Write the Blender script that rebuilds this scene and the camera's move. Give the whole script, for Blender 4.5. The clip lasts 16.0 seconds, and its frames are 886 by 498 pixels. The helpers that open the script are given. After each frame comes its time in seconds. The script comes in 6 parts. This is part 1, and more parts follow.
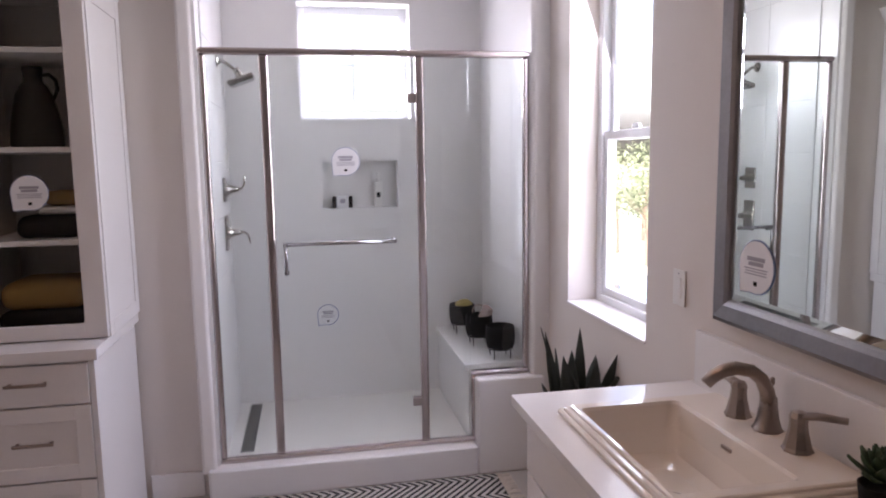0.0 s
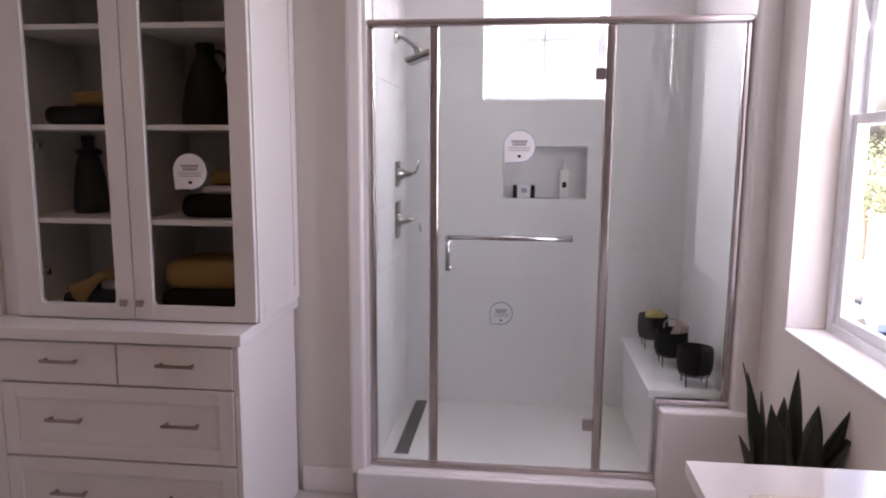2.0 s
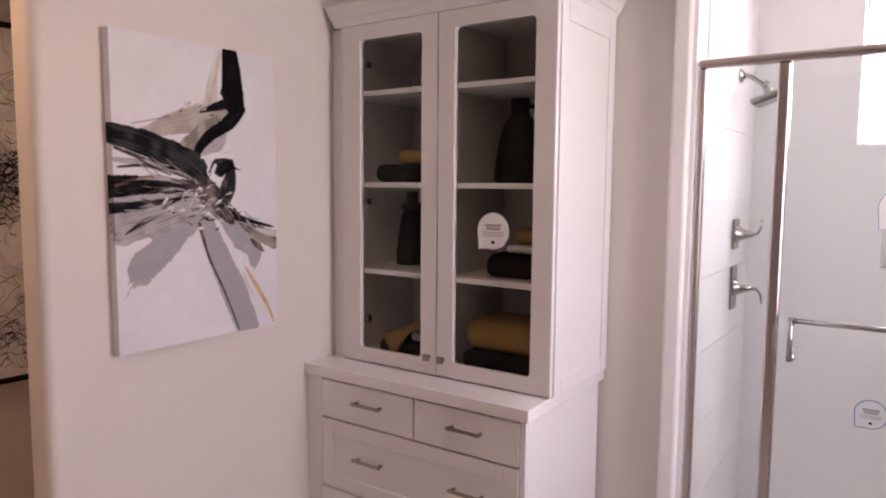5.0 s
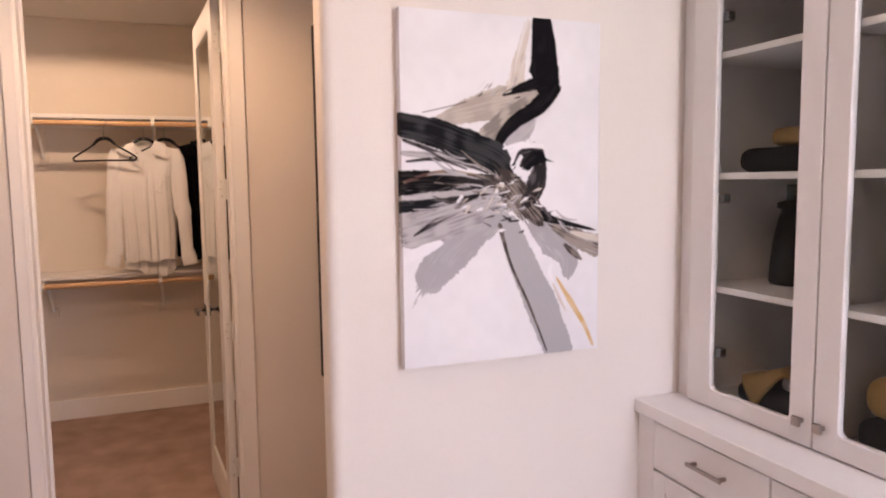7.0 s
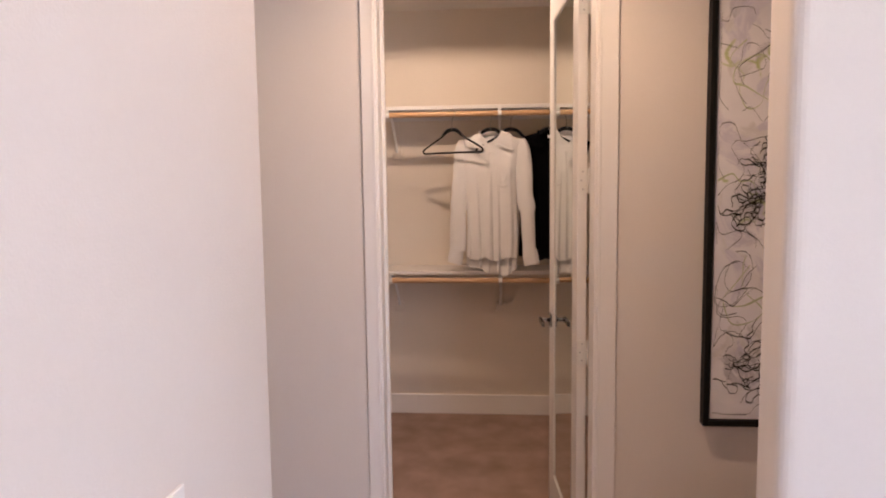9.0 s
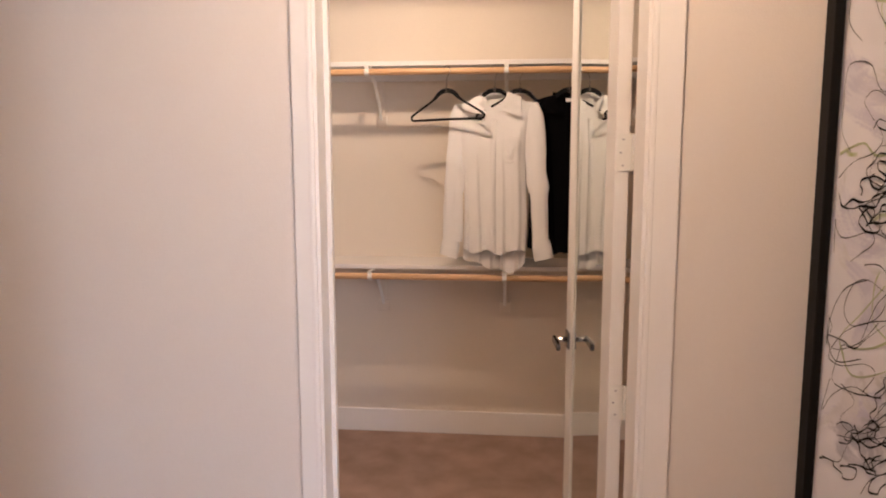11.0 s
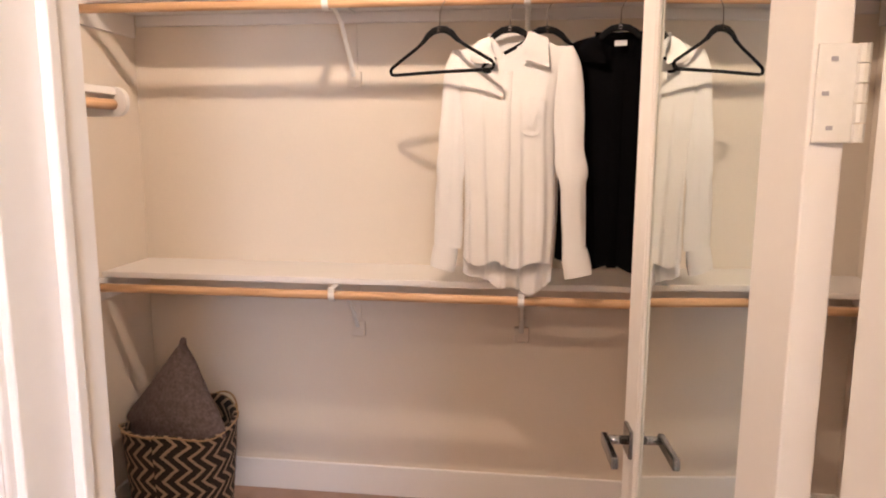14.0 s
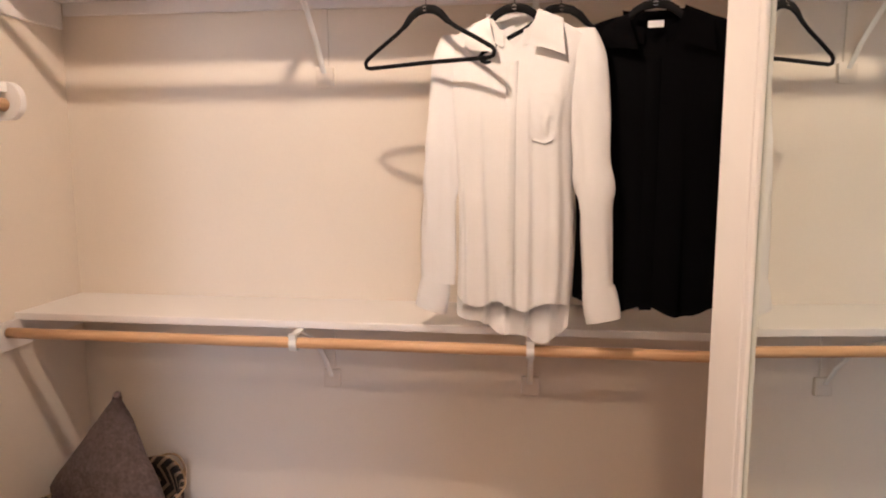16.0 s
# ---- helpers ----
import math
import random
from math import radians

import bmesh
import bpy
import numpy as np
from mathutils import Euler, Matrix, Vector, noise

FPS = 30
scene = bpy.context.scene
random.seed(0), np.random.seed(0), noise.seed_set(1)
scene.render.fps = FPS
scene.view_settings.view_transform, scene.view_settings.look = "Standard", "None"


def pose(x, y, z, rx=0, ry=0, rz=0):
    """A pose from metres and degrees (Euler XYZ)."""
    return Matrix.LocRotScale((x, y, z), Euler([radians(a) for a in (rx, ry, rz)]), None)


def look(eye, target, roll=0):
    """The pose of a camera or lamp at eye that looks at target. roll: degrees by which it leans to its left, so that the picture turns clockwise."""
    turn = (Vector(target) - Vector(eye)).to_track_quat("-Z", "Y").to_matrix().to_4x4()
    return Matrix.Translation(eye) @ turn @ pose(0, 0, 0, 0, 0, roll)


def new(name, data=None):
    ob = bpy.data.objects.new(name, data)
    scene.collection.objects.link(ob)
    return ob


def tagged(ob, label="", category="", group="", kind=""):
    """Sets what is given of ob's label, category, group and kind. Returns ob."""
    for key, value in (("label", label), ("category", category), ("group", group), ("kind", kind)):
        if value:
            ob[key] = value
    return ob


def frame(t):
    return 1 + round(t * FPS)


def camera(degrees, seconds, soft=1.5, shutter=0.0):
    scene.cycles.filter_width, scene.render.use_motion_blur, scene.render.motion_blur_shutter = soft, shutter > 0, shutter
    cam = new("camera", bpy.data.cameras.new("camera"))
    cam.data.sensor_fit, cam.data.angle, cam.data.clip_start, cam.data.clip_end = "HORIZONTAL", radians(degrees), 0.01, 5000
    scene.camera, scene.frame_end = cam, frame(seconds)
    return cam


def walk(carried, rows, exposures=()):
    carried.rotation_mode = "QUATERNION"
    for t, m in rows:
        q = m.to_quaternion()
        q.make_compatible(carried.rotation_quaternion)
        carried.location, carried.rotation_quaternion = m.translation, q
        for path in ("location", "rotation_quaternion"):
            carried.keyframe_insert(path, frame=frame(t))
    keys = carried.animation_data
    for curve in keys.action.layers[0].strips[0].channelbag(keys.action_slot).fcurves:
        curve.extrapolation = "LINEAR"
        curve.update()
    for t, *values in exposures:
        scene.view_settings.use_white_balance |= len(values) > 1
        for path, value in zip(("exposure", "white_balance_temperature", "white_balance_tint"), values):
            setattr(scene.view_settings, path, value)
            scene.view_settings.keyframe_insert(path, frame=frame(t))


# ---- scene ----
cam = camera(65.2, 16.0, soft=2.0)
PATH = [
    (0, (-0.065, -0.096, 1.566), (0.31, 1.852, 1.311), -0.9),
    (0.5, (-0.005, -0.054, 1.581), (0.162, 1.922, 1.323), 0.0),
    (1, (0.026, 0.04, 1.575), (0.017, 2.02, 1.296), 0.2),
    (1.5, (0.068, 0.183, 1.566), (-0.059, 2.156, 1.264), 0.4),
    (2, (0.121, 0.296, 1.56), (-0.099, 2.263, 1.27), 0.3),
    (2.5, (0.202, 0.387, 1.572), (-0.3, 2.304, 1.306), -0.1),
    (3, (0.269, 0.449, 1.578), (-0.56, 2.257, 1.366), -0.2),
    (3.5, (0.309, 0.493, 1.593), (-0.721, 2.199, 1.426), 0.4),
    (3.7, (0.318, 0.501, 1.598), (-0.757, 2.181, 1.442), 0.6),
    (6, (0.07, 0.915, 1.649), (-1.144, 2.482, 1.38), -0.3),
    (6.5, (0.077, 1.128, 1.622), (-1.573, 2.237, 1.406), -1.3),
    (7, (-0.023, 1.175, 1.619), (-1.88, 1.893, 1.427), -0.7),
    (7.5, (-0.22, 1.13, 1.636), (-2.176, 1.497, 1.445), -0.2),
    (8, (-0.394, 1.072, 1.623), (-2.379, 1.243, 1.445), -0.1),
    (8.5, (-0.531, 1.064, 1.61), (-2.524, 1.044, 1.446), -0.4),
    (9, (-0.676, 1.081, 1.595), (-2.66, 0.91, 1.407), -0.7),
    (9.2, (-0.741, 1.1, 1.595), (-2.72, 0.89, 1.397), -0.6),
    (11.3, (-1.611, 1.105, 1.58), (-3.583, 0.899, 1.315), 0.0),
    (11.5, (-1.683, 1.105, 1.58), (-3.651, 0.877, 1.31), 0.4),
    (12, (-1.895, 1.077, 1.572), (-3.865, 0.849, 1.314), 1.0),
    (12.5, (-2.06, 1.049, 1.572), (-4.037, 0.88, 1.319), 0.7),
    (13, (-2.236, 1.07, 1.563), (-4.213, 0.918, 1.3), 0.0),
    (13.5, (-2.413, 1.111, 1.564), (-4.383, 0.894, 1.295), -0.2),
    (14, (-2.558, 1.099, 1.556), (-4.517, 0.847, 1.244), 0.2),
    (14.5, (-2.769, 1.063, 1.546), (-4.731, 0.826, 1.243), 0.4),
    (15, (-2.887, 1.042, 1.546), (-4.855, 0.851, 1.241), 0.3),
    (15.5, (-2.995, 1.044, 1.544), (-4.966, 0.849, 1.266), -0.2),
    (16, (-3.067, 1.07, 1.54), (-5.032, 0.813, 1.268), -0.1),
]
EXPOSURES = [(0.0, 2.98, 6600, 28), (0.5, 2.82, 6650, 28), (1.0, 2.82, 6700, 29), (2.0, 2.92, 6800, 32), (3.0, 3.22, 7200, 35), (3.7, 3.44, 7350, 36), (6.0, 3.48, 7250, 33), (7.0, 4.17, 7000, 29), (8.0, 4.14, 6550, 25), (9.0, 4.12, 6250, 24), (11.5, 4.55, 6250, 20), (12.5, 4.62, 6150, 19), (13.5, 4.76, 5980, 18), (14.0, 5.02, 5950, 18), (14.5, 5.0, 5950, 19), (16.0, 4.95, 5850, 18)]
walk(cam, [(t, look(eye, target, roll)) for t, eye, target, roll in PATH], EXPOSURES)

# ---- world and light ----
world = bpy.data.worlds.new("world")
scene.world = world
world.use_nodes = True
wn = world.node_tree.nodes
sky = wn.new("ShaderNodeTexSky")
sky.sky_type = 'NISHITA'
sky.sun_disc = False
sky.sun_elevation = radians(48)
sky.sun_rotation = radians(250)
sky.dust_density = 7.0
sky.ozone_density = 0.6
wn["Background"].inputs["Strength"].default_value = 0.15
world.node_tree.links.new(sky.outputs[0], wn["Background"].inputs["Color"])


def lamp(name, kind, energy, color, matrix, size=None, size_y=None, spot=None, blend=0.5):
    data = bpy.data.lights.new(name, kind)
    data.energy, data.color = energy, color
    if kind == 'AREA':
        data.size = size
        if size_y:
            data.shape, data.size_y = 'RECTANGLE', size_y
    elif kind == 'SUN':
        data.angle = radians(0.5)
    else:
        data.shadow_soft_size = size
    if kind == 'SPOT':
        data.spot_size, data.spot_blend = radians(spot), blend
    ob = new(name, data)
    ob.matrix_world = matrix
    return ob


WARM = (1.0, 0.755, 0.5)
HALLWARM = (1.0, 0.68, 0.38)
BATHWARM = (1.0, 0.55, 0.3)
DAY = (0.86, 0.92, 1.0)
lamp("sun", 'SUN', 5.0, (1.0, 0.95, 0.88), look((-10, -6, 14), (4, 2, 0)))
lamp("window_daylight", 'AREA', 3.7, DAY, look((1.38, 2.5, 1.69), (-0.2, 2.4, 1.15)), 0.78, 1.66)
lamp("shower_window_daylight", 'AREA', 3.6, DAY, look((0.235, 4.42, 2.15), (0.235, 2.9, 1.2)), 0.62, 0.62)
# recessed cans in the ceilings
CANS = [(-0.9, 1.5, 2.74, 0.42), (0.55, 0.95, 2.74, 0.85), (-2.42, 1.08, 2.74, 3.1)]
LX, LY, LZ = -4.2, 0.65, 2.57
lamp("closet_lamp", 'SPOT', 2.25, WARM, look((LX, LY, LZ), (LX, LY, 0)), 0.03, spot=176, blend=0.15)
for cx, cy, cz, watts in CANS:
    lamp("can_lamp", 'SPOT', watts, HALLWARM if cx < -2 else BATHWARM, look((cx, cy, cz - 0.02), (cx, cy, 0)), 0.05, spot=150, blend=0.6)

# ---- materials ----


def mat(name, color, rough=0.5, metal=0.0, vary=0.06, scale=6.0, bump=0.0, bscale=120.0, spec=0.5, fine=0.03, fscale=90.0, coat=0.0):
    """Plain surface with colour variation at two scales and fine relief."""
    m = bpy.data.materials.new(name)
    m.use_nodes = True
    nt = m.node_tree
    b = nt.nodes["Principled BSDF"]
    b.inputs["Roughness"].default_value = rough
    b.inputs["Metallic"].default_value = metal
    b.inputs["Specular IOR Level"].default_value = spec
    b.inputs["Coat Weight"].default_value = coat
    tc = nt.nodes.new("ShaderNodeTexCoord")
    n1 = nt.nodes.new("ShaderNodeTexNoise")
    n1.inputs["Scale"].default_value = scale
    n1.inputs["Detail"].default_value = 4
    n2 = nt.nodes.new("ShaderNodeTexNoise")
    n2.inputs["Scale"].default_value = fscale
    n2.inputs["Detail"].default_value = 2
    for n in (n1, n2):
        nt.links.new(tc.outputs["Object"], n.inputs["Vector"])
    mx = nt.nodes.new("ShaderNodeMix")
    mx.data_type = 'RGBA'
    c = Vector(color)
    mx.inputs["A"].default_value = (*[max(0, v * (1 - vary)) for v in c], 1)
    mx.inputs["B"].default_value = (*[min(1, v * (1 + vary)) for v in c], 1)
    nt.links.new(n1.outputs["Fac"], mx.inputs["Factor"])
    m2 = nt.nodes.new("ShaderNodeMix")
    m2.data_type = 'RGBA'
    m2.blend_type = 'MULTIPLY'
    m2.inputs["Factor"].default_value = 1.0
    ramp = nt.nodes.new("ShaderNodeMapRange")
    ramp.inputs["To Min"].default_value = 1 - fine * 2
    ramp.inputs["To Max"].default_value = 1.0 + fine
    nt.links.new(n2.outputs["Fac"], ramp.inputs["Value"])
    nt.links.new(mx.outputs["Result"], m2.inputs["A"])
    nt.links.new(ramp.outputs["Result"], m2.inputs["B"])
    nt.links.new(m2.outputs["Result"], b.inputs["Base Color"])
    if bump:
        n3 = nt.nodes.new("ShaderNodeTexNoise")
        n3.inputs["Scale"].default_value = bscale
        n3.inputs["Detail"].default_value = 3
        nt.links.new(tc.outputs["Object"], n3.inputs["Vector"])
        bp = nt.nodes.new("ShaderNodeBump")
        bp.inputs["Strength"].default_value = bump
        bp.inputs["Distance"].default_value = 0.004
        nt.links.new(n3.outputs["Fac"], bp.inputs["Height"])
        nt.links.new(bp.outputs["Normal"], b.inputs["Normal"])
    return m


def math_node(nt, op, a, b=None):
    n = nt.nodes.new("ShaderNodeMath")
    n.operation = op
    for i, v in enumerate((a, b)):
        if v is None:
            continue
        if isinstance(v, (int, float)):
            n.inputs[i].default_value = v
        else:
            nt.links.new(v, n.inputs[i])
    return n.outputs[0]


def glass_mat(name, tint=(0.97, 0.985, 0.98), gloss=0.008):
    """Thin clear pane: passes light straight through, with a Fresnel gloss."""
    m = bpy.data.materials.new(name)
    m.use_nodes = True
    nt = m.node_tree
    nt.nodes.clear()
    out = nt.nodes.new("ShaderNodeOutputMaterial")
    tr = nt.nodes.new("ShaderNodeBsdfTransparent")
    tr.inputs["Color"].default_value = (*tint, 1)
    gl = nt.nodes.new("ShaderNodeBsdfGlossy")
    gl.inputs["Roughness"].default_value = 0.015
    lw = nt.nodes.new("ShaderNodeLayerWeight")
    lw.inputs["Blend"].default_value = 0.5
    up = math_node(nt, 'MULTIPLY', math_node(nt, 'POWER', lw.outputs["Facing"], 5.0), 0.75)
    fac = math_node(nt, 'ADD', up, gloss)
    mx = nt.nodes.new("ShaderNodeMixShader")
    nt.links.new(fac, mx.inputs[0])
    nt.links.new(tr.outputs[0], mx.inputs[1])
    nt.links.new(gl.outputs[0], mx.inputs[2])
    nt.links.new(mx.outputs[0], out.inputs[0])
    return m


PAINT = mat("wall_paint", (0.71, 0.655, 0.615), 0.75, vary=0.02, bump=0.12, bscale=220, fine=0.012)
CLOSET_PAINT = mat("closet_paint", (0.75, 0.675, 0.59), 0.75, vary=0.02, bump=0.12, bscale=220, fine=0.012)
CEIL = mat("ceiling_paint", (0.7, 0.67, 0.635), 0.85, vary=0.02, bump=0.15, bscale=200)
TRIM = mat("trim_paint", (0.8, 0.775, 0.765), 0.35, vary=0.015, fine=0.01)
CAB = mat("cabinet_paint", (0.76, 0.735, 0.73), 0.38, vary=0.015, fine=0.012)
# darker than CAB: shade deep inside the linen cabinet, put into the colour
CABIN_SHADED = mat("cabinet_inside_shaded", (0.6, 0.565, 0.545), 0.5, vary=0.03, fine=0.015)
QUARTZ = mat("quartz", (0.8, 0.785, 0.785), 0.16, vary=0.03, scale=9, fine=0.02, fscale=260)
SURROUND = mat("shower_panel", (0.8, 0.79, 0.79), 0.28, vary=0.02, scale=3, fine=0.008)
PAN = mat("shower_pan", (0.78, 0.76, 0.74), 0.4, vary=0.03, bump=0.08, bscale=300)
NICKEL = mat("brushed_nickel", (0.4, 0.375, 0.355), 0.2, metal=1.0, vary=0.04, fine=0.05, fscale=300)
BRONZE = mat("warm_nickel", (0.36, 0.305, 0.275), 0.3, metal=1.0, vary=0.05, fine=0.05, fscale=300)
FRAMEM = mat("shower_frame_metal", (0.56, 0.5, 0.495), 0.26, metal=1.0, vary=0.05, fine=0.04, fscale=200)
CHROME = mat("chrome", (0.46, 0.46, 0.47), 0.16, metal=1.0, vary=0.02)
DARKCHROME = mat("dark_chrome", (0.24, 0.235, 0.235), 0.2, metal=1.0, vary=0.04)
PORCELAIN = mat("porcelain", (0.8, 0.74, 0.68), 0.08, vary=0.01, fine=0.004, coat=0.4)
BLACK = mat("black_ceramic", (0.009, 0.0085, 0.009), 0.6, vary=0.2, bump=0.15, bscale=80, spec=0.2)
VELVET = mat("black_velvet", (0.008, 0.008, 0.009), 0.95, vary=0.2, bump=0.2, bscale=500, spec=0.2)
BLACKCLOTH = mat("black_cotton", (0.0025, 0.0024, 0.003), 1.0, vary=0.25, bump=0.2, bscale=420, spec=0.05)
WHITECLOTH = mat("white_rayon", (0.8, 0.785, 0.785), 0.8, vary=0.04, scale=9, bump=0.04, bscale=900, spec=0.15, fine=0.01)
DARKTOWEL = mat("charcoal_towel", (0.011, 0.0105, 0.013), 0.95, vary=0.3, bump=0.8, bscale=260, spec=0.1)
YELLOWTOWEL = mat("ochre_towel", (0.27, 0.165, 0.06), 0.95, vary=0.15, bump=0.8, bscale=260, spec=0.1)
WHITETOWEL = mat("white_towel", (0.7, 0.68, 0.66), 0.95, vary=0.08, bump=0.8, bscale=260, spec=0.1)
FELT = mat("grey_pillow", (0.15, 0.115, 0.115), 0.95, vary=0.4, scale=30, bump=1.0, bscale=90, fine=0.3, fscale=75, spec=0.1)
CARPET = mat("carpet", (0.44, 0.31, 0.262), 0.98, vary=0.42, scale=5.5, bump=1.0, bscale=330, fine=0.16, fscale=240, spec=0.05)
TILE = mat("floor_tile", (0.5, 0.475, 0.45), 0.35, vary=0.08, scale=4, fine=0.03)
PALEGROUT = mat("pale_grout", (0.7, 0.69, 0.685), 0.7)
LEAFD = mat("dark_leaf", (0.012, 0.017, 0.011), 0.45, vary=0.4, scale=18)
LEAFS = mat("succulent_leaf", (0.04, 0.08, 0.04), 0.5, vary=0.4, scale=18)
SOIL = mat("soil", (0.03, 0.022, 0.016), 0.95, vary=0.4, bump=1.0, bscale=90)
PLASTIC = mat("white_plastic", (0.78, 0.77, 0.75), 0.35, vary=0.01)
CANVAS = mat("canvas", (0.74, 0.73, 0.75), 0.85, vary=0.05, scale=5, bump=0.35, bscale=420)
CANVAS2 = mat("grey_canvas", (0.75, 0.745, 0.77), 0.85, vary=0.14, scale=7, bump=0.35, bscale=420)
INKPAINT = mat("black_paint", (0.009, 0.009, 0.012), 0.7, vary=0.5, scale=14, bump=0.6, bscale=90, fine=0.3, fscale=60, spec=0.15)
GREENPAINT = mat("green_paint", (0.5, 0.55, 0.36), 0.7, vary=0.2, bump=0.3, bscale=90)
def streaky(m, other, amount=0.5):
    """Adds brush streaks of another tone to a paint."""
    nt = m.node_tree
    b = nt.nodes["Principled BSDF"]
    src = b.inputs["Base Color"].links[0].from_socket
    nz = nt.nodes.new("ShaderNodeTexNoise")
    nz.inputs["Scale"].default_value = 11
    nz.inputs["Detail"].default_value = 9
    nz.inputs["Roughness"].default_value = 0.75
    nz.inputs["Distortion"].default_value = 1.5
    rp = nt.nodes.new("ShaderNodeMapRange")
    rp.inputs["From Min"].default_value = 0.52
    rp.inputs["From Max"].default_value = 0.66
    rp.inputs["To Max"].default_value = amount
    tc = nt.nodes.new("ShaderNodeTexCoord")
    nt.links.new(tc.outputs["Object"], nz.inputs["Vector"])
    nt.links.new(nz.outputs["Fac"], rp.inputs["Value"])
    mx = nt.nodes.new("ShaderNodeMix")
    mx.data_type = 'RGBA'
    mx.inputs["B"].default_value = (*other, 1)
    nt.links.new(rp.outputs["Result"], mx.inputs["Factor"])
    nt.links.new(src, mx.inputs["A"])
    nt.links.new(mx.outputs["Result"], b.inputs["Base Color"])


streaky(INKPAINT, (0.07, 0.068, 0.074), 0.4)
streaky(CANVAS, (0.6, 0.58, 0.6), 0.35)
BLACKFRAME = mat("black_frame", (0.008, 0.0075, 0.008), 0.6, vary=0.2, spec=0.15)
PAPER = mat("sticker_white", (0.8, 0.8, 0.82), 0.6, vary=0.01)
BLUEINK = mat("sticker_blue", (0.16, 0.22, 0.4), 0.6)
GREYINK = mat("sticker_grey", (0.36, 0.35, 0.4), 0.6)
VINYL = mat("window_vinyl", (0.78, 0.79, 0.81), 0.4, vary=0.01)
WICKER = mat("wicker_rim", (0.36, 0.24, 0.13), 0.8, vary=0.25, scale=30, bump=0.6, bscale=200)
DRAINM = mat("drain_steel", (0.3, 0.3, 0.3), 0.35, metal=1.0, vary=0.1)
DARK = mat("dark_slot", (0.02, 0.02, 0.02), 0.8)
STONEMAT = mat("pumice", (0.42, 0.33, 0.3), 0.9, vary=0.2, scale=30, bump=0.6, bscale=100)
SPONGE = mat("loofah", (0.5, 0.4, 0.16), 0.95, vary=0.25, scale=40, bump=0.9, bscale=120)
ROPE = mat("rope", (0.5, 0.4, 0.36), 0.9, vary=0.2, scale=60, bump=0.7, bscale=200)
CLEAR = glass_mat("clear_glass")
SHOWERGLASS = glass_mat("shower_glass", (0.95, 0.975, 0.965), 0.042)
LENS = bpy.data.materials.new("lamp_lens")
LENS.use_nodes = True
LENS.node_tree.nodes["Principled BSDF"].inputs["Emission Color"].default_value = (1, 0.8, 0.55, 1)
LENS.node_tree.nodes["Principled BSDF"].inputs["Emission Strength"].default_value = 6
MIRROR = bpy.data.materials.new("mirror_silver")
MIRROR.use_nodes = True
MIRROR.node_tree.nodes["Principled BSDF"].inputs["Base Color"].default_value = (0.72, 0.765, 0.725, 1)
MIRROR.node_tree.nodes["Principled BSDF"].inputs["Metallic"].default_value = 1
MIRROR.node_tree.nodes["Principled BSDF"].inputs["Roughness"].default_value = 0.01


def wave_mat(name, dark, light, build, rough=0.9, bump=0.4):
    """Two colours, chosen by a pattern that build() wires from the object's coordinates."""
    m = bpy.data.materials.new(name)
    m.use_nodes = True
    nt = m.node_tree
    b = nt.nodes["Principled BSDF"]
    b.inputs["Roughness"].default_value = rough
    fac = build(nt)
    mx = nt.nodes.new("ShaderNodeMix")
    mx.data_type = 'RGBA'
    mx.inputs["A"].default_value = (*dark, 1)
    mx.inputs["B"].default_value = (*light, 1)
    nt.links.new(fac, mx.inputs["Factor"])
    nz = nt.nodes.new("ShaderNodeTexNoise")
    nz.inputs["Scale"].default_value = 160
    mul = nt.nodes.new("ShaderNodeMix")
    mul.data_type = 'RGBA'
    mul.blend_type = 'MULTIPLY'
    mul.inputs["Factor"].default_value = 0.6
    nt.links.new(mx.outputs["Result"], mul.inputs["A"])
    nt.links.new(nz.outputs["Color"], mul.inputs["B"])
    nt.links.new(mul.outputs["Result"], b.inputs["Base Color"])
    bp = nt.nodes.new("ShaderNodeBump")
    bp.inputs["Strength"].default_value = bump
    bp.inputs["Distance"].default_value = 0.004
    nt.links.new(nz.outputs["Fac"], bp.inputs["Height"])
    nt.links.new(bp.outputs["Normal"], b.inputs["Normal"])
    return m


def zigzag(period, amp, across, along, thick, source="UV"):
    """Chevron stripes: stripes across one coordinate, bent back and forth along the other."""
    def build(nt):
        tc = nt.nodes.new("ShaderNodeTexCoord")
        sep = nt.nodes.new("ShaderNodeSeparateXYZ")
        nt.links.new(tc.outputs[source], sep.inputs[0])
        u, v = sep.outputs[across], sep.outputs[along]
        nz = nt.nodes.new("ShaderNodeTexNoise")
        nz.inputs["Scale"].default_value = 30
        nt.links.new(tc.outputs[source], nz.inputs["Vector"])
        tri = math_node(nt, 'PINGPONG', v, amp)
        s = math_node(nt, 'ADD', u, tri)
        s = math_node(nt, 'ADD', s, math_node(nt, 'MULTIPLY', nz.outputs["Fac"], period * 0.16))
        f = math_node(nt, 'FRACT', math_node(nt, 'DIVIDE', s, period))
        return math_node(nt, 'GREATER_THAN', f, thick)
    return build


RUGMAT = wave_mat("rug_weave", (0.025, 0.024, 0.026), (0.72, 0.68, 0.64), zigzag(0.042, 0.16, 0, 1, 0.5, "Object"))
BASKETMAT = wave_mat("basket_weave", (0.018, 0.014, 0.012), (0.47, 0.33, 0.23), zigzag(0.046, 0.05, 0, 1, 0.66))


